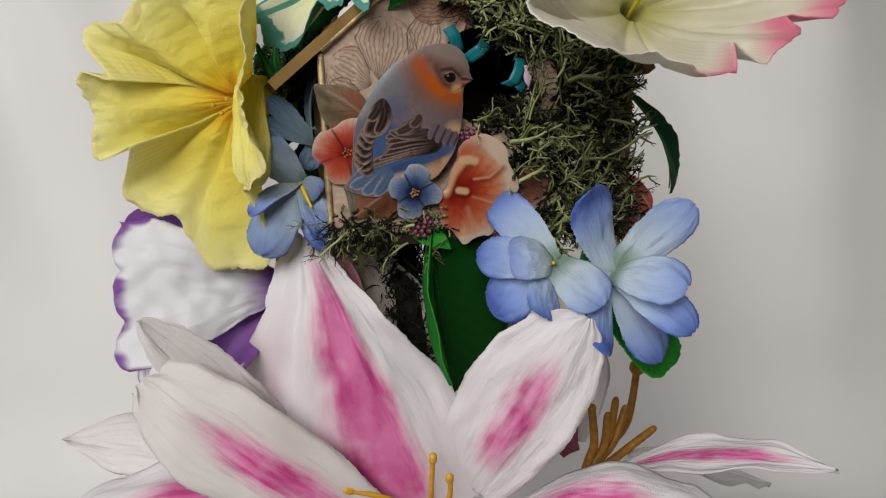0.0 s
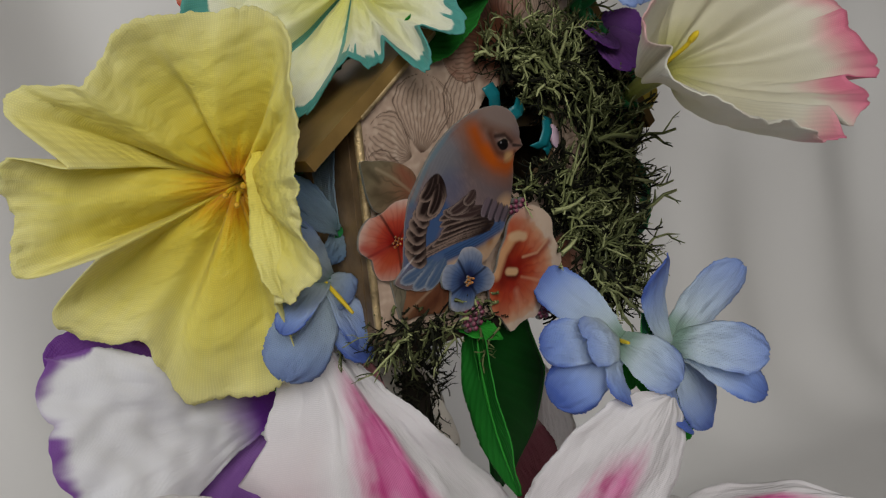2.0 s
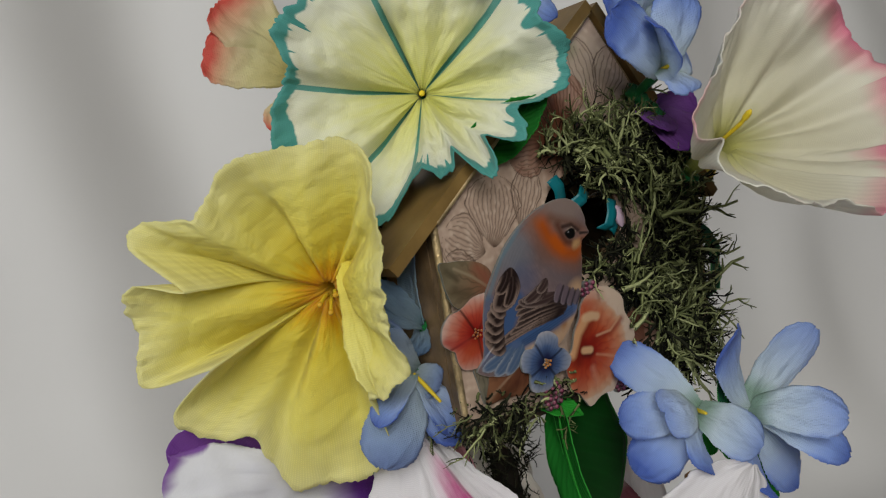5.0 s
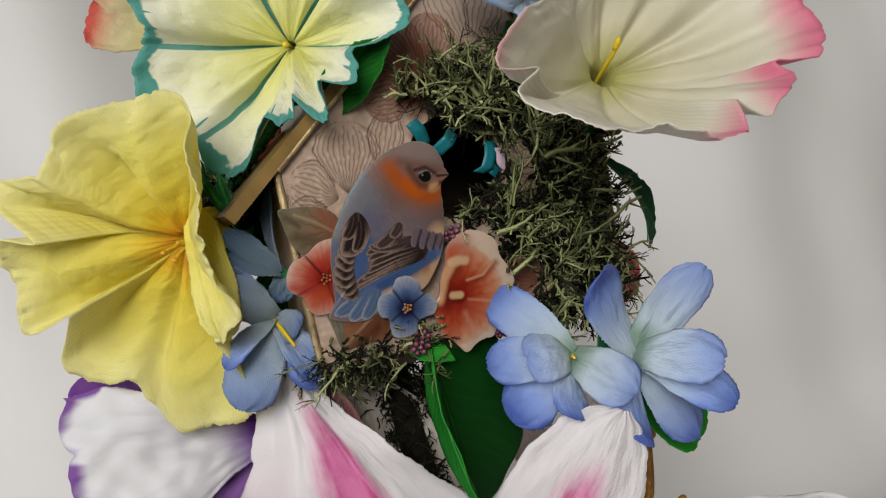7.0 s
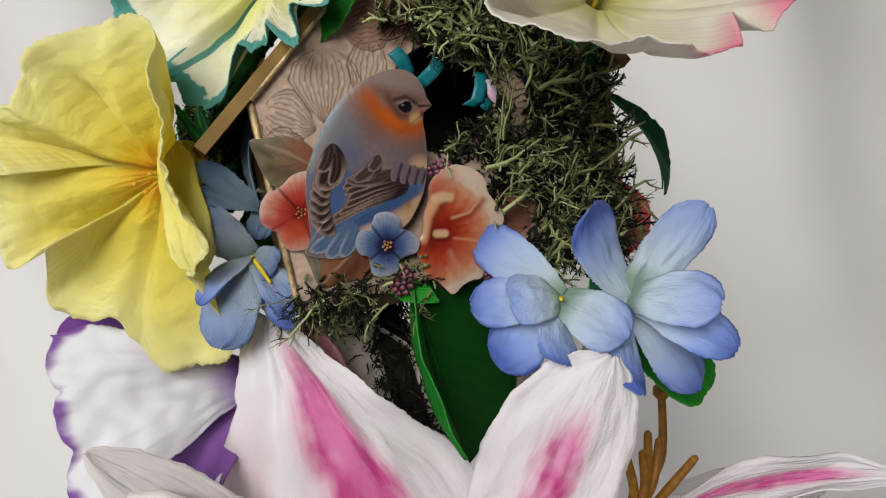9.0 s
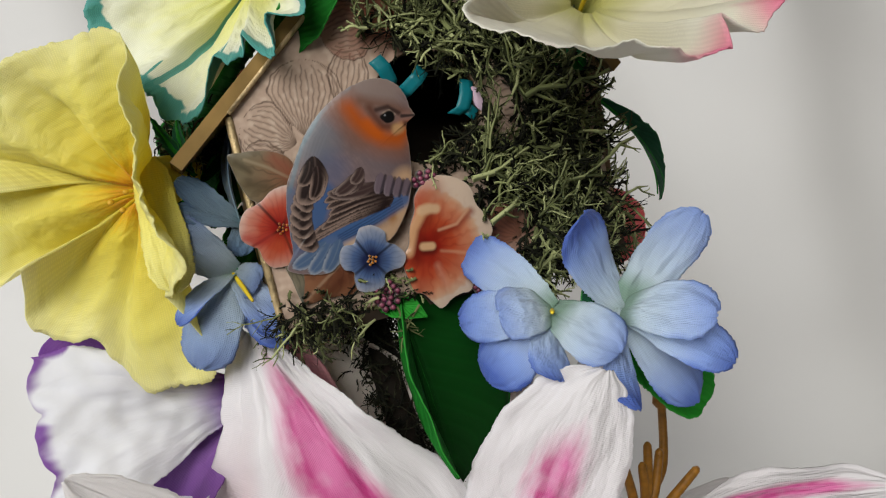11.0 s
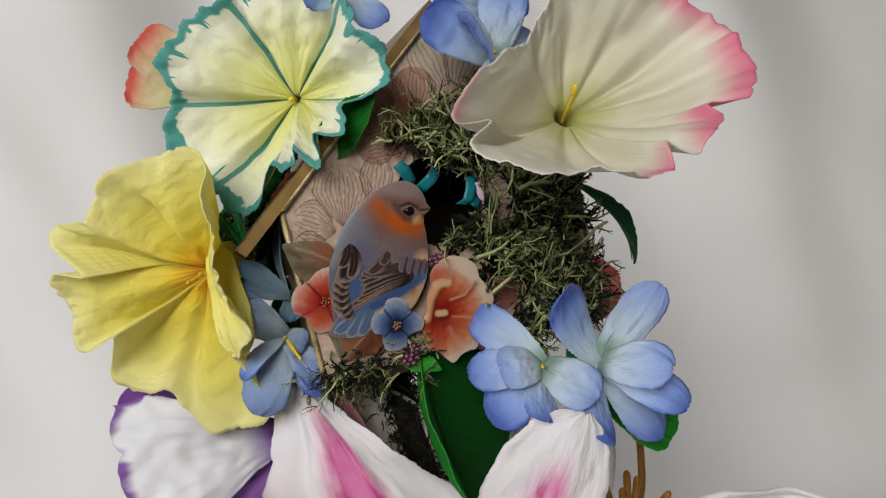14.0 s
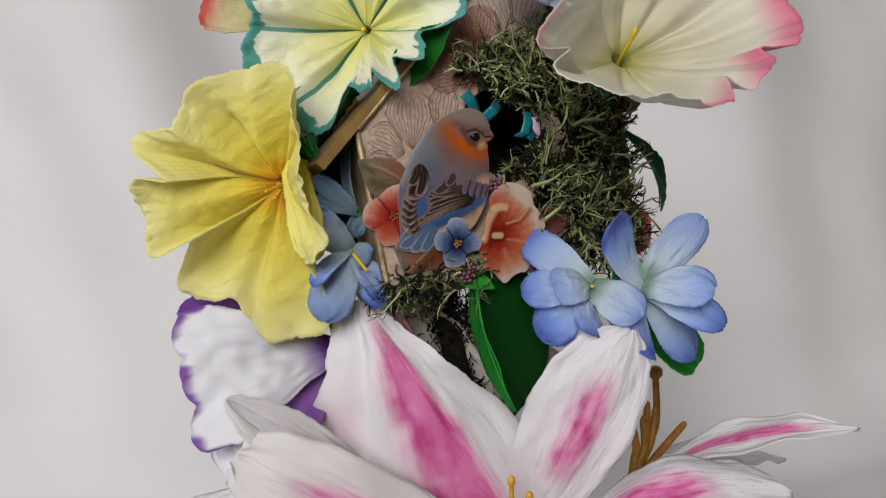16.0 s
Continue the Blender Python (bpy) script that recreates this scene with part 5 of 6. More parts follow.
part("petal", petal((-0.090, 0.354, 0.282), (-0.1275, 0.3440, 0.3275), (-0.3, -0.9, 0.2), 0.036, FAN, 0.06, 0.15, ruffle=0.05, waves=1.6, jag=0.015, seed=13, ns=40, nv=30, lobes=2, notch=0.12), PURPLE, vf, "purple cloth lobe", 0.0004)
part("petal", petal((-0.076, 0.346, 0.278), (-0.112, 0.334, 0.250), (-0.4, -0.85, 0.35), 0.040, BROAD, 0.1, 0.2, ruffle=0.03, waves=1.4, jag=0.02, seed=14, ns=36, nv=20), PURPLE, vf, "purple throat petal", 0.0004)
part("petal", petal(VC, (-0.124, 0.318, 0.243), (-0.4, -0.7, 0.6), 0.05, BROAD, 0.1, 0.2, ruffle=0.05, waves=1.4, jag=0.02, seed=15, ns=36, nv=30, lobes=2, notch=0.1), VIOLET, vf, thick=0.0004)
part("stem", tube([(-0.084, 0.354, 0.262), (-0.06, 0.365, 0.25), (-0.02, 0.355, 0.235)], [0.004, 0.002, 0.002], 8), STEM, vf)


# blue florets
def floret(centre, rows, label, stem_to, pistil=None):
    """rows: tip, width, face, material, bend, cup."""
    f = flower("hydrangea_floret", centre, label, "blue florets")
    for i, (tip, width, face, m, bend, cup) in enumerate(rows):
        part("petal", petal(centre, tip, face, width, STRAP, bend, cup, 0.0, 0.04, 1.1, 0.02, seed=i + 31 + int(abs(centre[0]) * 9000), ns=30, nv=18), m, f, thick=0.0004)
    c = Vector(centre)
    if pistil:
        part("pistil", tube([c, c.lerp(Vector(pistil), 0.5), pistil], [0.0007, 0.0008, 0.0005], 7), STAMEN_BRIGHT, f)
    part("stem", tube([c, c.lerp(Vector(stem_to), 0.5) + Vector((0, 0.004, -0.002)), stem_to], [0.0022, 0.0016, 0.0016], 8), STEM, f)
    return f


floret((0.0395, 0.2953, 0.3016), [
    ((0.0187, 0.3105, 0.3262), 0.0168, (-0.42, -0.78, 0.45), BLUE, 0.05, 0.05),
    ((0.0107, 0.2985, 0.3048), 0.0165, (-0.2, -0.88, 0.35), BLUE, 0.08, -0.15),
    ((0.0152, 0.3000, 0.2828), 0.0200, (-0.25, -0.92, 0.3), BLUE_DEEP, 0.10, -0.12),
    ((0.0349, 0.2829, 0.2830), 0.0155, (0.55, -0.8, 0.2), BLUE, -0.08, -0.3),
    ((0.0553, 0.2830, 0.2868), 0.0190, (0.0, -0.92, 0.38), BLUE_PALE, 0.10, -0.12),
    ((0.0225, 0.2880, 0.3060), 0.0185, (0.25, -0.8, 0.55), BLUE_PALE, 0.16, -0.35)],
    "blue and white cloth hydrangea floret with yellow pistil", (0.048, 0.322, 0.290), (0.0382, 0.2875, 0.3025))
floret((0.0615, 0.2955, 0.2968), [
    ((0.0525, 0.2840, 0.3295), 0.0190, (0.42, -0.9, 0.05), BLUE_DEEP, -0.08, -0.25),
    ((0.0905, 0.2905, 0.3212), 0.0175, (0.1, -0.95, 0.2), BLUE_PALE, -0.05, -0.12),
    ((0.0860, 0.2765, 0.2775), 0.0165, (0.1, -0.9, 0.4), BLUE, 0.12, -0.15),
    ((0.0561, 0.2790, 0.2695), 0.0130, (0.5, -0.85, 0.0), BLUE_DEEP, -0.1, -0.4),
    ((0.0790, 0.2975, 0.2605), 0.0170, (0.0, -0.95, 0.2), BLUE, 0.08, -0.2),
    ((0.0815, 0.2700, 0.2945), 0.0195, (-0.2, -0.75, 0.62), BLUE_PALE, 0.12, -0.2)],
    "pale blue cloth hydrangea floret turned to the side", (0.052, 0.324, 0.290))
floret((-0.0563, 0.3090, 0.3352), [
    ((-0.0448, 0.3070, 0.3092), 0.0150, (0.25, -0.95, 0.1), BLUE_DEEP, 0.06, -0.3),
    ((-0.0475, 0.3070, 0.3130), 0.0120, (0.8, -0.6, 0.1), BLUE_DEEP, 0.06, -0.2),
    ((-0.0730, 0.3035, 0.3085), 0.0205, (-0.15, -0.93, 0.3), BLUE_HALF_SHADED, 0.10, -0.3),
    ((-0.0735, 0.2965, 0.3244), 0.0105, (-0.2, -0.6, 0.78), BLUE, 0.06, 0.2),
    ((-0.0718, 0.3000, 0.3550), 0.0165, (-0.3, -0.88, 0.25), BLUE_HALF_SHADED, 0.08, -0.2),
    ((-0.0485, 0.3060, 0.3300), 0.0120, (0.2, -0.95, 0.1), BLUE_HALF_SHADED, 0.1, -0.2)],
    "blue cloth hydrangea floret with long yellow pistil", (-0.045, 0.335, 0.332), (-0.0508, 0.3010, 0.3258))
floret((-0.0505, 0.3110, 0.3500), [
    ((-0.0649, 0.3040, 0.3679), 0.0085, (-0.25, -0.8, 0.5), BLUE_SHADED, 0.05, 0.2),
    ((-0.0686, 0.3010, 0.3586), 0.0085, (-0.2, -0.75, 0.6), BLUE_SHADED, 0.06, 0.1),
    ((-0.0532, 0.3120, 0.3398), 0.0085, (0.3, -0.9, 0.2), BLUE_SHADED, 0.04, 0.1),
    ((-0.0475, 0.3200, 0.3815), 0.0110, (-0.9, -0.4, 0.1), BLUE_SHADED, 0.05, 0.2)],
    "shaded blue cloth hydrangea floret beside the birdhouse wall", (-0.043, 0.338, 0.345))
floret((0.0499, 0.3032, 0.4221), [
    ((0.0270, 0.2920, 0.4420), 0.021, (-0.2, -0.9, 0.3), BLUE_DEEP, 0.08, -0.2),
    ((0.0400, 0.2840, 0.4330), 0.022, (-0.1, -0.8, 0.5), BLUE, 0.10, -0.2),
    ((0.0625, 0.3020, 0.4500), 0.019, (0.1, -0.9, 0.2), BLUE, 0.08, -0.2),
    ((0.0690, 0.3160, 0.4300), 0.018, (0.2, -0.9, 0.3), BLUE_PALE, 0.10, -0.2),
    ((0.0515, 0.2900, 0.4120), 0.015, (0.1, -0.8, 0.6), BLUE_PALE, 0.12, -0.2)],
    "blue cloth hydrangea floret above the roof", (0.048, 0.325, 0.415), (0.0495, 0.2955, 0.4225))
floret((0.0530, 0.3180, 0.4420), [
    ((0.0715, 0.3150, 0.4610), 0.018, (0.2, -0.9, 0.3), BLUE, 0.1, -0.2),
    ((0.0450, 0.3020, 0.4640), 0.020, (-0.1, -0.9, 0.3), BLUE, 0.1, -0.2),
    ((0.0710, 0.3180, 0.4430), 0.016, (0.2, -0.8, 0.5), BLUE_DEEP, 0.1, -0.2),
    ((0.0330, 0.3080, 0.4520), 0.018, (-0.3, -0.8, 0.5), BLUE_DEEP, 0.1, -0.2)],
    "blue cloth hydrangea floret behind another over the roof", (0.05, 0.335, 0.43))
floret((-0.0010, 0.3160, 0.4600), [
    ((0.0120, 0.3040, 0.4440), 0.013, (0.1, -0.9, 0.3), BLUE, 0.06, -0.2),
    ((-0.0160, 0.3040, 0.4660), 0.018, (-0.1, -0.9, 0.3), BLUE, 0.06, -0.2),
    ((0.0120, 0.3060, 0.4740), 0.018, (0.1, -0.9, 0.3), BLUE, 0.06, -0.2)],
    "blue cloth hydrangea floret on the ridge of the roof", (0.01, 0.335, 0.452))

# lilies
la = flower("lily_flower", (-0.012, 0.302, 0.195), "large white cloth lily with rubbed pink petals", "lilies")
LA = (-0.013, 0.305, 0.197)
part("petal", petal(LA, (-0.0568, 0.3160, 0.3150), (0.12, -0.98, 0.12), 0.065, [(0, 0.8), (0.2, 1.0), (0.40, 0.92), (0.55, 0.66), (0.7, 0.46), (0.82, 0.27), (0.92, 0.17), (0.98, 0.08), (1, 0.03)], 0.07, -0.06, 0.0, 0.045, 2.4, 0.035, left=3.2, back=1.25, seed=51, ns=48, nv=72), LILY, la, "white petal with broad pink stripe", 0.0005)
part("petal", petal((-0.064, 0.310, 0.226), (-0.1145, 0.2860, 0.2890), (-0.25, -0.8, 0.55), 0.024, [(0, 0.6), (0.4, 0.95), (0.65, 1), (0.85, 0.72), (0.95, 0.4), (1, 0.12)], 0.06, 0.05, 0.05, 0.02, 2, 0.01, seed=52, ns=36, nv=20), LILY_PALE, la, "plain white petal, ribbed", 0.0005)
part("petal", petal((-0.026, 0.298, 0.1925), (-0.1160, 0.2860, 0.2655), (-0.2, -0.95, 0.1), 0.046, [(0, 0.5), (0.4, 0.92), (0.7, 1), (0.88, 0.82), (0.96, 0.6), (1, 0.3)], 0.08, -0.1, 0.0, 0.03, 2, 0.02, seed=53, ns=40, nv=22), LILY_IVORY, la, "white petal with pink base", 0.0005)
part("petal", petal((0.0045, 0.3080, 0.208), (0.0495, 0.2815, 0.2830), (-0.12, -0.97, 0.2), 0.037, [(0, 0.7), (0.25, 0.95), (0.5, 1.06), (0.72, 0.98), (0.87, 0.74), (0.95, 0.45), (1, 0.12)], 0.06, -0.1, 0.0, 0.03, 1.6, 0.01, left=1.35, seed=54, ns=40, nv=22), LILY_SPOT, la, "white petal with pink spot", 0.0005)
part("petal", petal((-0.005, 0.295, 0.196), (0.035, 0.235, 0.20), (0.1, -0.3, 0.95), 0.05, LANCE, 0.1, 0.1, seed=55, ns=36, nv=20), LILY_LOW, la, thick=0.0005)
part("petal", petal((-0.020, 0.292, 0.194), (-0.06, 0.232, 0.195), (-0.1, -0.3, 0.95), 0.05, LANCE, 0.1, 0.1, seed=56, ns=36, nv=20), LILY_LOW, la, thick=0.0005)
for a, b, c in (((-0.012, 0.300, 0.200), (-0.011, 0.294, 0.215), (-0.0095, 0.2896, 0.229)), ((-0.010, 0.300, 0.200), (-0.004, 0.293, 0.212), (-0.0035, 0.288, 0.2215)), ((-0.016, 0.300, 0.200), (-0.026, 0.292, 0.212), (-0.042, 0.288, 0.2185))):
    stamen(la, [a, b, c], 0.0011, 0.0017, STAMEN_YELLOW, STAMEN_YELLOW, stretch=2.6)

lb = flower("lily_flower", (0.066, 0.345, 0.188), "white cloth lily with pink stripes and amber stamens", "lilies")
part("petal", petal((0.072, 0.338, 0.200), (0.1445, 0.2910, 0.2165), (0.05, -0.5, 0.86), 0.022, LANCE, 0.10, 0.15, 0.0, 0.09, 2.3, 0.03, seed=61, ns=40, nv=20), LILY_STRIPE, lb, "narrow curled petal with pink stripe", 0.0005)
part("petal", petal((0.080, 0.355, 0.198), (0.1640, 0.4000, 0.1600), (0.1, -0.2, 0.95), 0.03, LANCE, 0.02, 0.1, ruffle=0.04, seed=62, ns=36, nv=20), LILY_PALE, lb, thick=0.0005)
part("petal", petal((0.060, 0.385, 0.195), (0.0690, 0.4020, 0.2610), (-0.1, -0.95, 0.1), 0.030, LANCE, -0.05, 0.2, seed=63, ns=36, nv=20), LILY_PALE, lb, thick=0.0005)
part("petal", petal((0.020, 0.300, 0.198), (0.100, 0.270, 0.205), (0.05, -0.55, 0.83), 0.046, [(0, 0.4), (0.3, 0.85), (0.55, 1), (0.8, 0.8), (0.95, 0.35), (1, 0.03)], 0.16, -0.25, 0.0, 0.05, 1.8, 0.01, seed=64, ns=40, nv=22), LILY_LOW, lb, thick=0.0005)
part("petal", petal((0.055, 0.370, 0.195), (0.0285, 0.3700, 0.2650), (0.1, -0.95, 0.1), 0.03, LANCE, -0.06, 0.2, seed=65, ns=36, nv=20), MAROON, lb, "petal with maroon middle", 0.0005)
SB = Vector((0.055, 0.345, 0.190))
for tip, mid, r in (((0.0915, 0.386, 0.2315), (0.084, 0.376, 0.208), 0.0042), ((0.0610, 0.345, 0.2265), (0.0620, 0.346, 0.210), 0.0021), ((0.0740, 0.356, 0.2245), (0.070, 0.354, 0.208), 0.0018), ((0.0790, 0.360, 0.2190), (0.073, 0.356, 0.206), 0.0018), ((0.0905, 0.356, 0.2103), (0.079, 0.353, 0.2035), 0.0018), ((0.0690, 0.350, 0.2195), (0.0675, 0.350, 0.207), 0.0018)):
    stamen(lb, [SB, SB.lerp(Vector(mid), 0.6), mid, tip], 0.0020, r, STAMEN, STAMEN, stretch=1.5 if r > 0.002 else 2.6)

lc = flower("lily_flower", (-0.05, 0.37, 0.20), "white cloth lily half hidden behind the others", "lilies")
part("petal", petal((-0.034, 0.352, 0.205), (-0.0370, 0.334, 0.3120), (0.1, -0.98, 0.1), 0.066, LANCE, -0.04, 0.25, seed=71, ns=36, nv=22), LILY_SHADED, lc, "white ribbed petal, beige for the shade on it", 0.0005)
part("petal", petal((-0.07, 0.360, 0.200), (-0.1845, 0.3570, 0.2185), (-0.1, -0.75, 0.65), 0.038, LANCE, 0.10, -0.3, ruffle=0.03, seed=72, ns=36, nv=22), LILY_PALE, lc, thick=0.0005)
part("petal", petal((-0.06, 0.330, 0.195), (-0.170, 0.300, 0.200), (-0.1, -0.5, 0.85), 0.05, LANCE, 0.12, -0.2, ruffle=0.03, seed=73, ns=36, nv=22), LILY_LOW, lc, thick=0.0005)
part("petal", petal((-0.035, 0.372, 0.205), (-0.0040, 0.378, 0.2900), (0.1, -0.98, 0.1), 0.05, LANCE, -0.04, 0.25, seed=74, ns=36, nv=22), LILY_SHADED, lc, thick=0.0005)
part("petal", petal((-0.045, 0.350, 0.22), (-0.0480, 0.318, 0.3190), (-0.1, -0.9, 0.3), 0.030, LANCE, 0.0, 0.2, seed=75, ns=30, nv=16), ROSE, lc, "rose-pink petal", 0.0005)

# small half-hidden blossoms
of = flower("small_blossom", (-0.075, 0.352, 0.44), "small cream cloth blossom with red-tipped petals")
part("petal", petal((-0.070, 0.352, 0.442), (-0.1010, 0.3500, 0.4545), (-0.2, -0.9, 0.3), 0.024, BROAD, 0.08, 0.1, jag=0.03, seed=81), CREAM_RED, of, thick=0.0004)
part("petal", petal((-0.070, 0.354, 0.445), (-0.0920, 0.3520, 0.4720), (-0.2, -0.9, 0.3), 0.024, BROAD, 0.08, 0.1, jag=0.03, seed=82), CREAM_RED, of, thick=0.0004)
part("petal", petal((-0.066, 0.352, 0.436), (-0.0470, 0.3360, 0.3900), (-0.1, -0.95, 0.2), 0.022, BROAD, 0.08, 0.1, jag=0.03, seed=83), CREAM_RED, of, thick=0.0004)
part("petal", petal((-0.070, 0.354, 0.438), (-0.0800, 0.3450, 0.4220), (-0.2, -0.9, 0.3), 0.016, BROAD, 0.08, 0.1, jag=0.03, seed=84), CREAM_RED, of, thick=0.0004)
cf = flower("small_blossom", (0.0783, 0.3640, 0.3155), "small cream cloth blossom with coral edges")
for i, tip in enumerate(((0.0858, 0.3580, 0.3276), (0.0925, 0.3580, 0.3140), (0.0855, 0.3580, 0.3021), (0.0735, 0.3580, 0.3042))):
    part("petal", petal((0.0783, 0.3630, 0.3155), tip, (-0.2, -0.95, 0.2), 0.0160, BROAD, 0.06, 0.1, ruffle=0.05, jag=0.05, seed=86 + i), CORAL, cf, thick=0.0004)
uf = flower("small_blossom", (0.058, 0.330, 0.41), "small purple and white cloth blossom")
for i, tip in enumerate(((0.0640, 0.310, 0.3935), (0.0500, 0.310, 0.4020), (0.0720, 0.318, 0.4050))):
    part("petal", petal((0.056, 0.328, 0.411), tip, (0.0, -0.95, 0.2), 0.018, BROAD, 0.06, 0.1, jag=0.03, seed=91 + i), PURPLE, uf, thick=0.0004)
yk = flower("small_blossom", (0.085, 0.345, 0.375), "small yellow cloth blossom scrap")
part("petal", petal((0.076, 0.345, 0.372), (0.088, 0.336, 0.3905), (0.0, -0.95, 0.2), 0.016, BROAD, 0.06, 0.1, seed=95), YELLOW_SCRAP, yk, thick=0.0004)


# ---- leaves and stems ----
def leaf(base, tip, face, width, material, label, profile=BLADE, bend=0.08, cup=0.1, fold=0.15, sway=0.0, curl=0.0, seed=1, left=1.0, rib_material=None):
    t = thing("leaf", base, label, "leaf", "green cloth leaves")
    part("blade", petal(base, tip, face, width, profile, bend, cup, fold, 0.015, 2, 0.008, curl, sway, left, seed=seed, ns=34, nv=18), material, t, thick=0.0004)
    lift = Vector(face).normalized() * 0.0004
    part("midrib", petal(Vector(base) + lift, Vector(tip).lerp(Vector(base), 0.06) + lift, face, 0.0011, [(0, 1), (0.6, 0.8), (1, 0.2)], bend, sway=sway, seed=seed, ns=20, nv=3), rib_material or LEAF_BRIGHT, t, thick=0.0006)
    return t


leaf((-0.0610, 0.3135, 0.3680), (-0.0700, 0.3130, 0.3895), (-0.2, -0.95, 0.1), 0.0042, LEAF_BLUE, "slim grey-green cloth leaf below the eave", LANCE, 0.03, 0.0, 0.1, seed=131)
# One folded leaf in two pieces: shaded green right half, lit green left half.
leaf((-0.0085, 0.3110, 0.3200), (-0.0020, 0.3190, 0.2440), (0.35, -0.92, 0.1), 0.006, LEAF_BROAD_SHADED, "broad dark green cloth leaf below the printed card", [(0, 0.3), (0.22, 0.85), (0.5, 1.0), (0.75, 0.8), (0.92, 0.4), (1, 0.04)], 0.06, 0.0, -0.12, left=11.8, seed=101, rib_material=LEAF_BROAD_SHADED)
leaf((-0.0055, 0.3125, 0.3165), (-0.0015, 0.2980, 0.2550), (-1.0, -0.12, 0.1), 0.022, LEAF_MID, "left half of the broad leaf, brighter green for the light on it", [(0, 0.15), (0.18, 0.75), (0.42, 1.0), (0.7, 0.8), (0.92, 0.4), (1, 0.04)], 0.05, 0.1, 0.1, seed=121)
leaf((-0.0150, 0.3150, 0.3150), (0.0010, 0.3060, 0.3070), (-0.2, -0.7, 0.7), 0.010, LEAF_BRIGHT, "small fresh green leaf under the berry", LANCE, seed=102)
leaf((0.0800, 0.3450, 0.3640), (0.1066, 0.3785, 0.3185), (0.75, -0.65, 0.1), 0.011, LEAF_BLUE, "long pointed green leaf beside the moss", LANCE, 0.10, 0.3, 0.5, seed=103)
leaf((0.0560, 0.3250, 0.2900), (0.0890, 0.3190, 0.2510), (0.2, -0.95, 0.2), 0.022, LEAF_BRIGHT, "round-ended green leaf behind the blue florets", ROUND, 0.06, 0.1, seed=104)
leaf((0.0500, 0.3200, 0.2950), (0.0600, 0.3130, 0.2780), (0.1, -0.95, 0.2), 0.018, LEAF_BRIGHT, "green leaf between two blue florets", ROUND, seed=105)
leaf((0.0545, 0.3010, 0.3075), (0.0525, 0.2975, 0.2940), (0.3, -0.9, 0.2), 0.011, LEAF_BLUE, "small green leaf between the blue florets", LANCE, seed=106)
leaf((-0.0500, 0.3350, 0.3790), (-0.0660, 0.3250, 0.3640), (-0.2, -0.9, 0.3), 0.012, LEAF, "dark green leaf under the eave", LANCE, seed=107)
leaf((-0.0640, 0.3220, 0.3880), (-0.0600, 0.3080, 0.3690), (-0.3, -0.9, 0.0), 0.005, LEAF_BLUE, "narrow grey-green leaf over the eave", LANCE, seed=108)
leaf((-0.0600, 0.3450, 0.3080), (-0.0720, 0.3300, 0.2980), (-0.2, -0.9, 0.3), 0.014, LEAF_BRIGHT, "green leaf behind the lily", LANCE, seed=109)
# Added leaf, filling a gap that is only dark.
leaf((0.0600, 0.3270, 0.3900), (0.0740, 0.3270, 0.3740), (0.2, -0.95, 0.1), 0.014, LEAF, "dark green leaf added to fill the dark gap under the trumpet flower", LANCE, seed=110)

# Three added dark leaves: they darken the pale gaps between flowers and wall.
leaf((-0.0500, 0.3520, 0.4040), (-0.0660, 0.3420, 0.3500), (-0.1, -0.98, 0.1), 0.040, LEAF, "dark green leaf added to darken the gap beside the birdhouse wall", seed=111)
leaf((-0.0460, 0.3450, 0.3600), (-0.0560, 0.3320, 0.3150), (-0.1, -0.98, 0.1), 0.026, LEAF, "dark green leaf added to darken the low gap beside the birdhouse wall", seed=112)
leaf((-0.0600, 0.3480, 0.3900), (-0.0800, 0.3380, 0.3420), (-0.2, -0.95, 0.1), 0.026, LEAF, "dark green leaf added to darken the gap behind the yellow flower", seed=113)


def twist_stem(points, r, label):
    """A stem bound with green tape: a rod with spiral ridges."""
    t = thing("stem", points[0], label, "stem")
    pts = [Vector(p) for p in points]
    part("rod", tube(points, [r] * len(points), 10, 14), STEM, t)
    turn = []
    for i in range(60):
        x = i / 59 * (len(pts) - 1)
        j = min(int(x), len(pts) - 2)
        d = (pts[j + 1] - pts[j]).normalized()
        a = d.orthogonal().normalized()
        b = d.cross(a)
        turn.append(pts[j].lerp(pts[j + 1], x - j) + (a * math.cos(i * 1.05) + b * math.sin(i * 1.05)) * r * 0.85)
    part("tape", tube(turn, [r * 0.4] * len(turn), 6, 2), STEM, t, "wound green tape")
    return t


twist_stem([(-0.064, 0.328, 0.381), (-0.0545, 0.326, 0.3905), (-0.0415, 0.326, 0.4025), (-0.03, 0.330, 0.413)], 0.0030, "dark green taped flower stem along the roof")
twist_stem([W(0.047, 0.004, 0.418), W(0.060, 0.006, 0.405), W(0.070, 0.007, 0.393), W(0.072, 0.006, 0.380)], 0.0026, "dark green taped flower stem over the roof edge")


# ---- moss ----
def over_plaques(p):
    """Whether a point lies over the plaques or deep in the hole."""
    u, z = (p - ORIGIN).dot(ALONG), p.z
    return (u < 0.031 and 0.320 < z < 0.354) or (-0.004 < u < 0.028 and 0.307 < z < 0.354) or (u < 0.010 and 0.322 < z < 0.396) or (-0.020 < u < -0.004 and 0.306 < z < 0.324) or math.hypot(u - HOLE[0], z - HOLE[1]) < 0.0115 or (0.0365 < u < 0.0455 and 0.357 < z < 0.380) or (0.030 < u < 0.042 and 0.322 < z < 0.335)


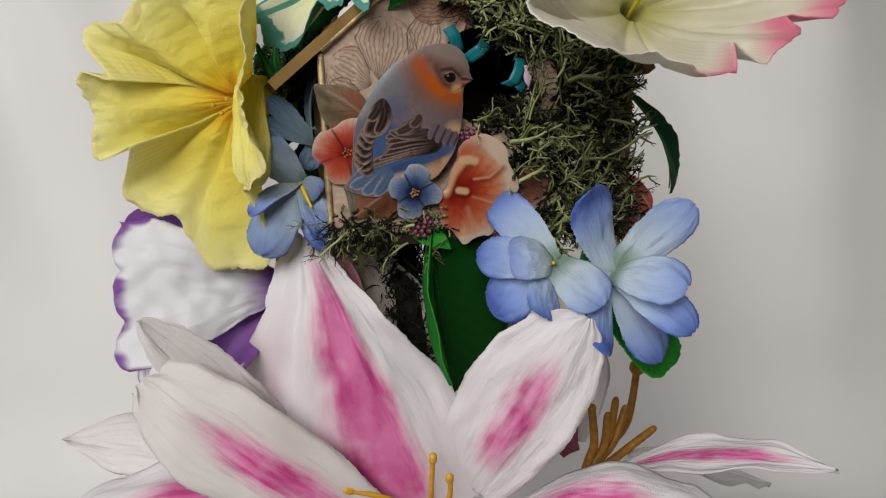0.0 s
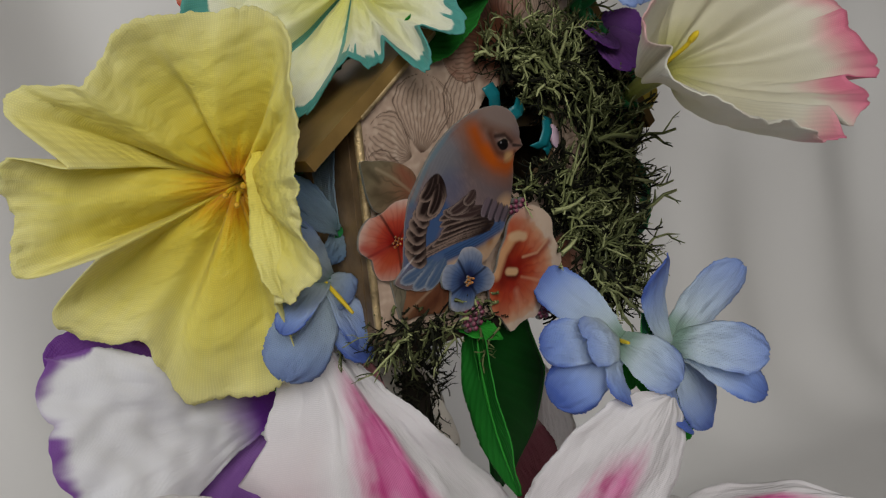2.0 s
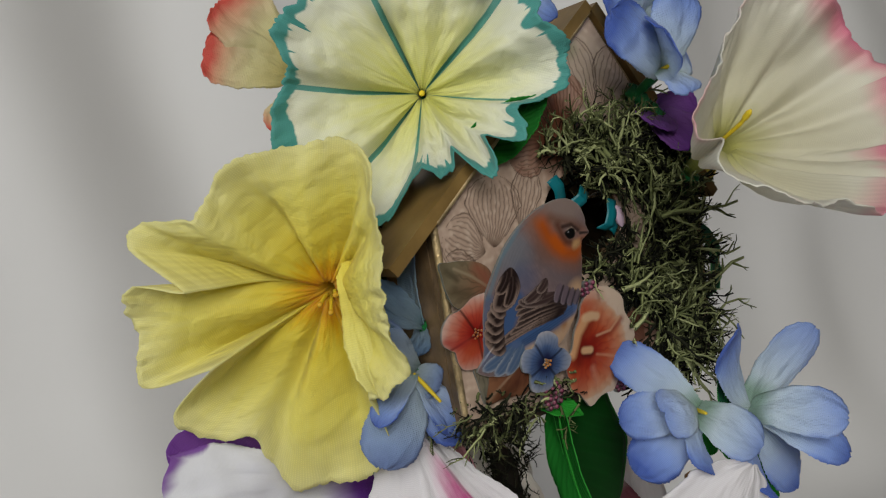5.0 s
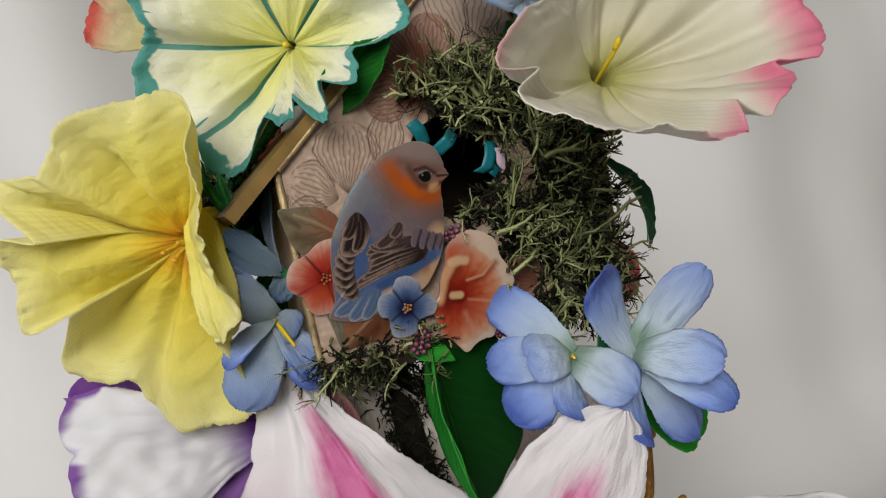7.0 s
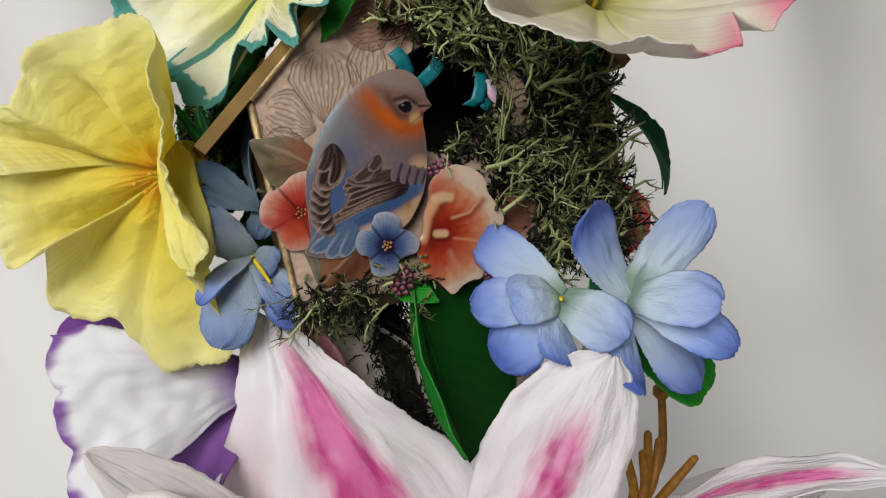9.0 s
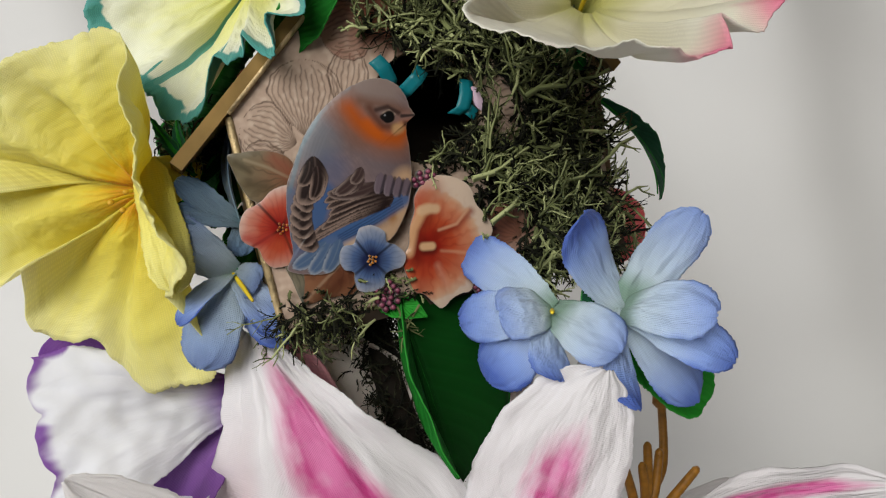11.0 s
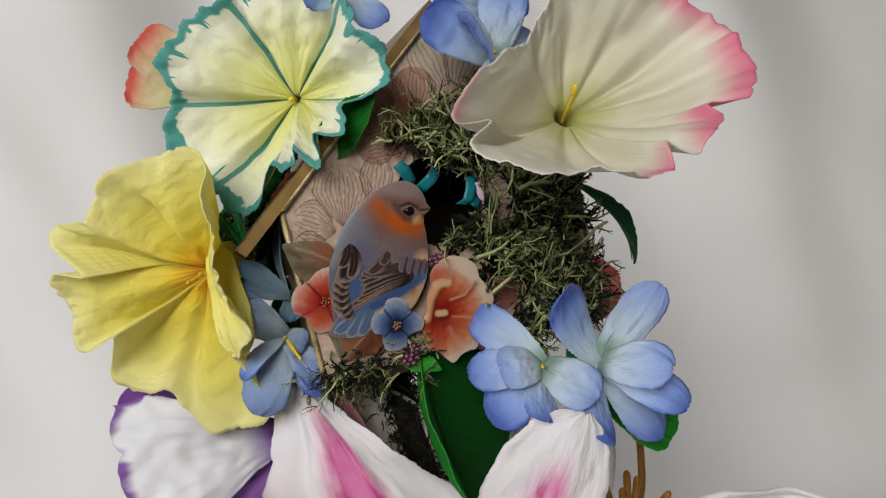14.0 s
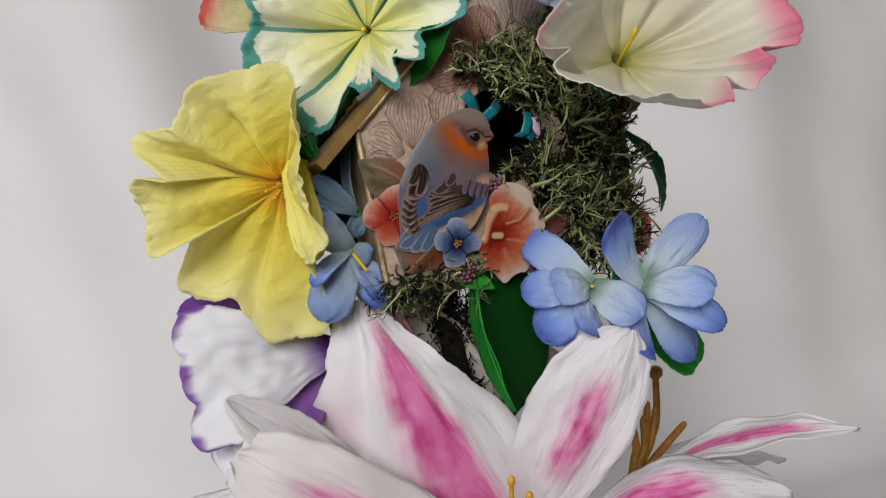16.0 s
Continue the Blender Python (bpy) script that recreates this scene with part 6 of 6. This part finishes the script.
def moss(name, count, place, material, label, seed, size=1.0, loose=0.35, clear=None):
    """Dry branching moss: place(rng) gives a point and the way out of the surface."""
    rng = random.Random(seed)
    verts, faces = [], []

    def strand(p, d, out, length, r, depth):
        n = 6 if depth == 0 else 3
        last = None
        for i in range(n + 1):
            x = d.cross(out)
            x = (x if x.length > 1e-4 else d.orthogonal()).normalized()
            y = d.cross(x).normalized()
            rr = r * (1 - 0.5 * i / n) * rng.uniform(0.8, 1.2)
            b = len(verts)
            for k in range(3):
                th = 2.094 * k
                verts.append(tuple(p + x * rr * math.cos(th) + y * rr * math.sin(th)))
            if last is not None:
                for k in range(3):
                    m = (k + 1) % 3
                    faces.append((last + k, last + m, b + m, b + k))
            last = b
            if i == n:
                faces.append((b, b + 1, b + 2))
                break
            if depth < 2 and i > 0 and rng.random() < (0.95 if depth == 0 else 0.55):
                turn = (d + x * rng.choice((-1, 1)) * rng.uniform(0.6, 1.1) + out * rng.uniform(-0.2, 0.5)).normalized()
                strand(p, turn, out, length * rng.uniform(0.16, 0.36), rr * 0.75, depth + 1)
            p = p + d * (length / n)
            d = (d + Vector((rng.gauss(0, 1), rng.gauss(0, 1), rng.gauss(0, 1))) * 0.28).normalized()

    for _ in range(count):
        p, out = place(rng)
        d = Vector((rng.gauss(0, 1), rng.gauss(0, 1), rng.gauss(0, 1)))
        d = (d - out * d.dot(out) * (1 - loose)).normalized()
        long, r = size * rng.uniform(0.007, 0.021), size * rng.uniform(0.0004, 0.00092)
        if clear and (clear(p + d * long) or clear(p + d * long * 0.6)):
            d = -d
            if clear(p + d * long) or clear(p + d * long * 0.6):
                long *= 0.4
        strand(p, d, out, long, r, 0)
    me = bpy.data.meshes.new(name)
    me.from_pydata(verts, [], faces)
    me.update()
    return tagged(part(name, me, material), label, "moss", kind="stuff")


def front_moss(rng):
    while True:
        u, z = rng.uniform(-0.002, 0.0785), rng.uniform(0.308, 0.402)
        hole = math.hypot(u - HOLE[0], z - HOLE[1])
        if hole < 0.0180 or (u < 0.010 and z < 0.398) or (u < 0.024 and 0.352 > z) or (0.024 < u < 0.034 and z < 0.325):
            continue
        if (0.0360 < u < 0.0465 and 0.356 < z < 0.381) or (0.029 < u < 0.043 and 0.321 < z < 0.336):
            continue
        if z > 0.4 - 0.6 * max(0, u - 0.06) and rng.random() < 0.9:
            continue
        edge = max(0, u - 0.066)
        return W(u, rng.uniform(0.001, 0.011) - edge * 0.8, z), (OUT + ALONG * edge * 40).normalized()


def upper_moss(rng):
    f = rng.random()
    u, z = 0.008 + 0.042 * f + rng.gauss(0, 0.004), 0.4 + 0.010 * f + rng.gauss(0, 0.004)
    return W(u, rng.uniform(0.001, 0.009), z), OUT


def side_moss(rng):
    return W(0.081 + rng.uniform(-0.003, 0.002), rng.uniform(-0.05, 0.004), rng.uniform(0.308, 0.392)), ALONG


def under_moss(rng):
    u = rng.uniform(-0.046, 0.0)
    return W(u, rng.uniform(-0.03, 0.007), 0.3185 + rng.gauss(0, 0.0035)), (OUT + Vector((0, 0, -0.3))).normalized()


def post_moss(rng):
    z = rng.uniform(0.19, 0.312)
    th = rng.uniform(0, 6.28)
    r = 0.0095 + 0.002 * math.sin(z * 90)
    out = Vector((math.cos(th), math.sin(th), 0))
    return Vector((-0.0175 + (z - 0.25) * -0.05, 0.345, z)) + out * r * rng.uniform(0.7, 1.1), out


def eave_moss(rng):
    return Vector((-0.0645 + rng.gauss(0, 0.0035), 0.329 + rng.gauss(0, 0.003), 0.3805 + rng.gauss(0, 0.003))), Vector((-0.5, -0.8, 0.3)).normalized()


# A near-black layer behind the moss: shade in its gaps, made as strands.
def gap_shade_layer(rng):
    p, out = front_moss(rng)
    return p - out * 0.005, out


moss("moss", 1400, gap_shade_layer, MOSS_DARK_SHADE, "near-black moss layer, the shade between the lighter strands of the birdhouse", 207, clear=over_plaques)
moss("moss", 26, front_moss, MOSS, "long pale forked twigs lying over the moss", 211, 1.7, 0.3, over_plaques)
moss("moss", 500, front_moss, MOSS, "grey-green dry branching moss glued over the birdhouse front", 201, clear=over_plaques)
moss("moss", 80, upper_moss, MOSS, "tuft of grey-green dry moss above the hole", 202, 1.0, clear=over_plaques)
moss("moss", 170, side_moss, MOSS, "dry moss hanging over the side of the birdhouse", 203, 0.75, 0.3)
moss("moss", 500, under_moss, MOSS_DARK_SHADE, "dark moss packed under the birdhouse, near-black for its shade", 208, 0.6, 0.4, over_plaques)
moss("moss", 240, under_moss, MOSS, "dry moss fringe along the bottom of the birdhouse", 204, 0.85, 0.55, over_plaques)
moss("moss", 1000, post_moss, MOSS_DARK_SHADE, "dark curly moss round the post", 205, 0.6, 0.6)
moss("moss", 110, eave_moss, MOSS_DARK_SHADE, "near-black moss for the shade under the eave tuft", 210, 0.7, 0.6)
moss("moss", 60, eave_moss, MOSS, "small tuft of dry moss at the eave", 206, 0.65, 0.6)
post = thing("post", (-0.0105, 0.345, 0.0), "dark wooden post that carries the birdhouse", "post")
part("rod", tube([(-0.0105, 0.345, 0.0), (-0.015, 0.345, 0.2), (-0.0205, 0.345, 0.312)], [0.006, 0.006, 0.006], 12), BLACK_WOOD, post)
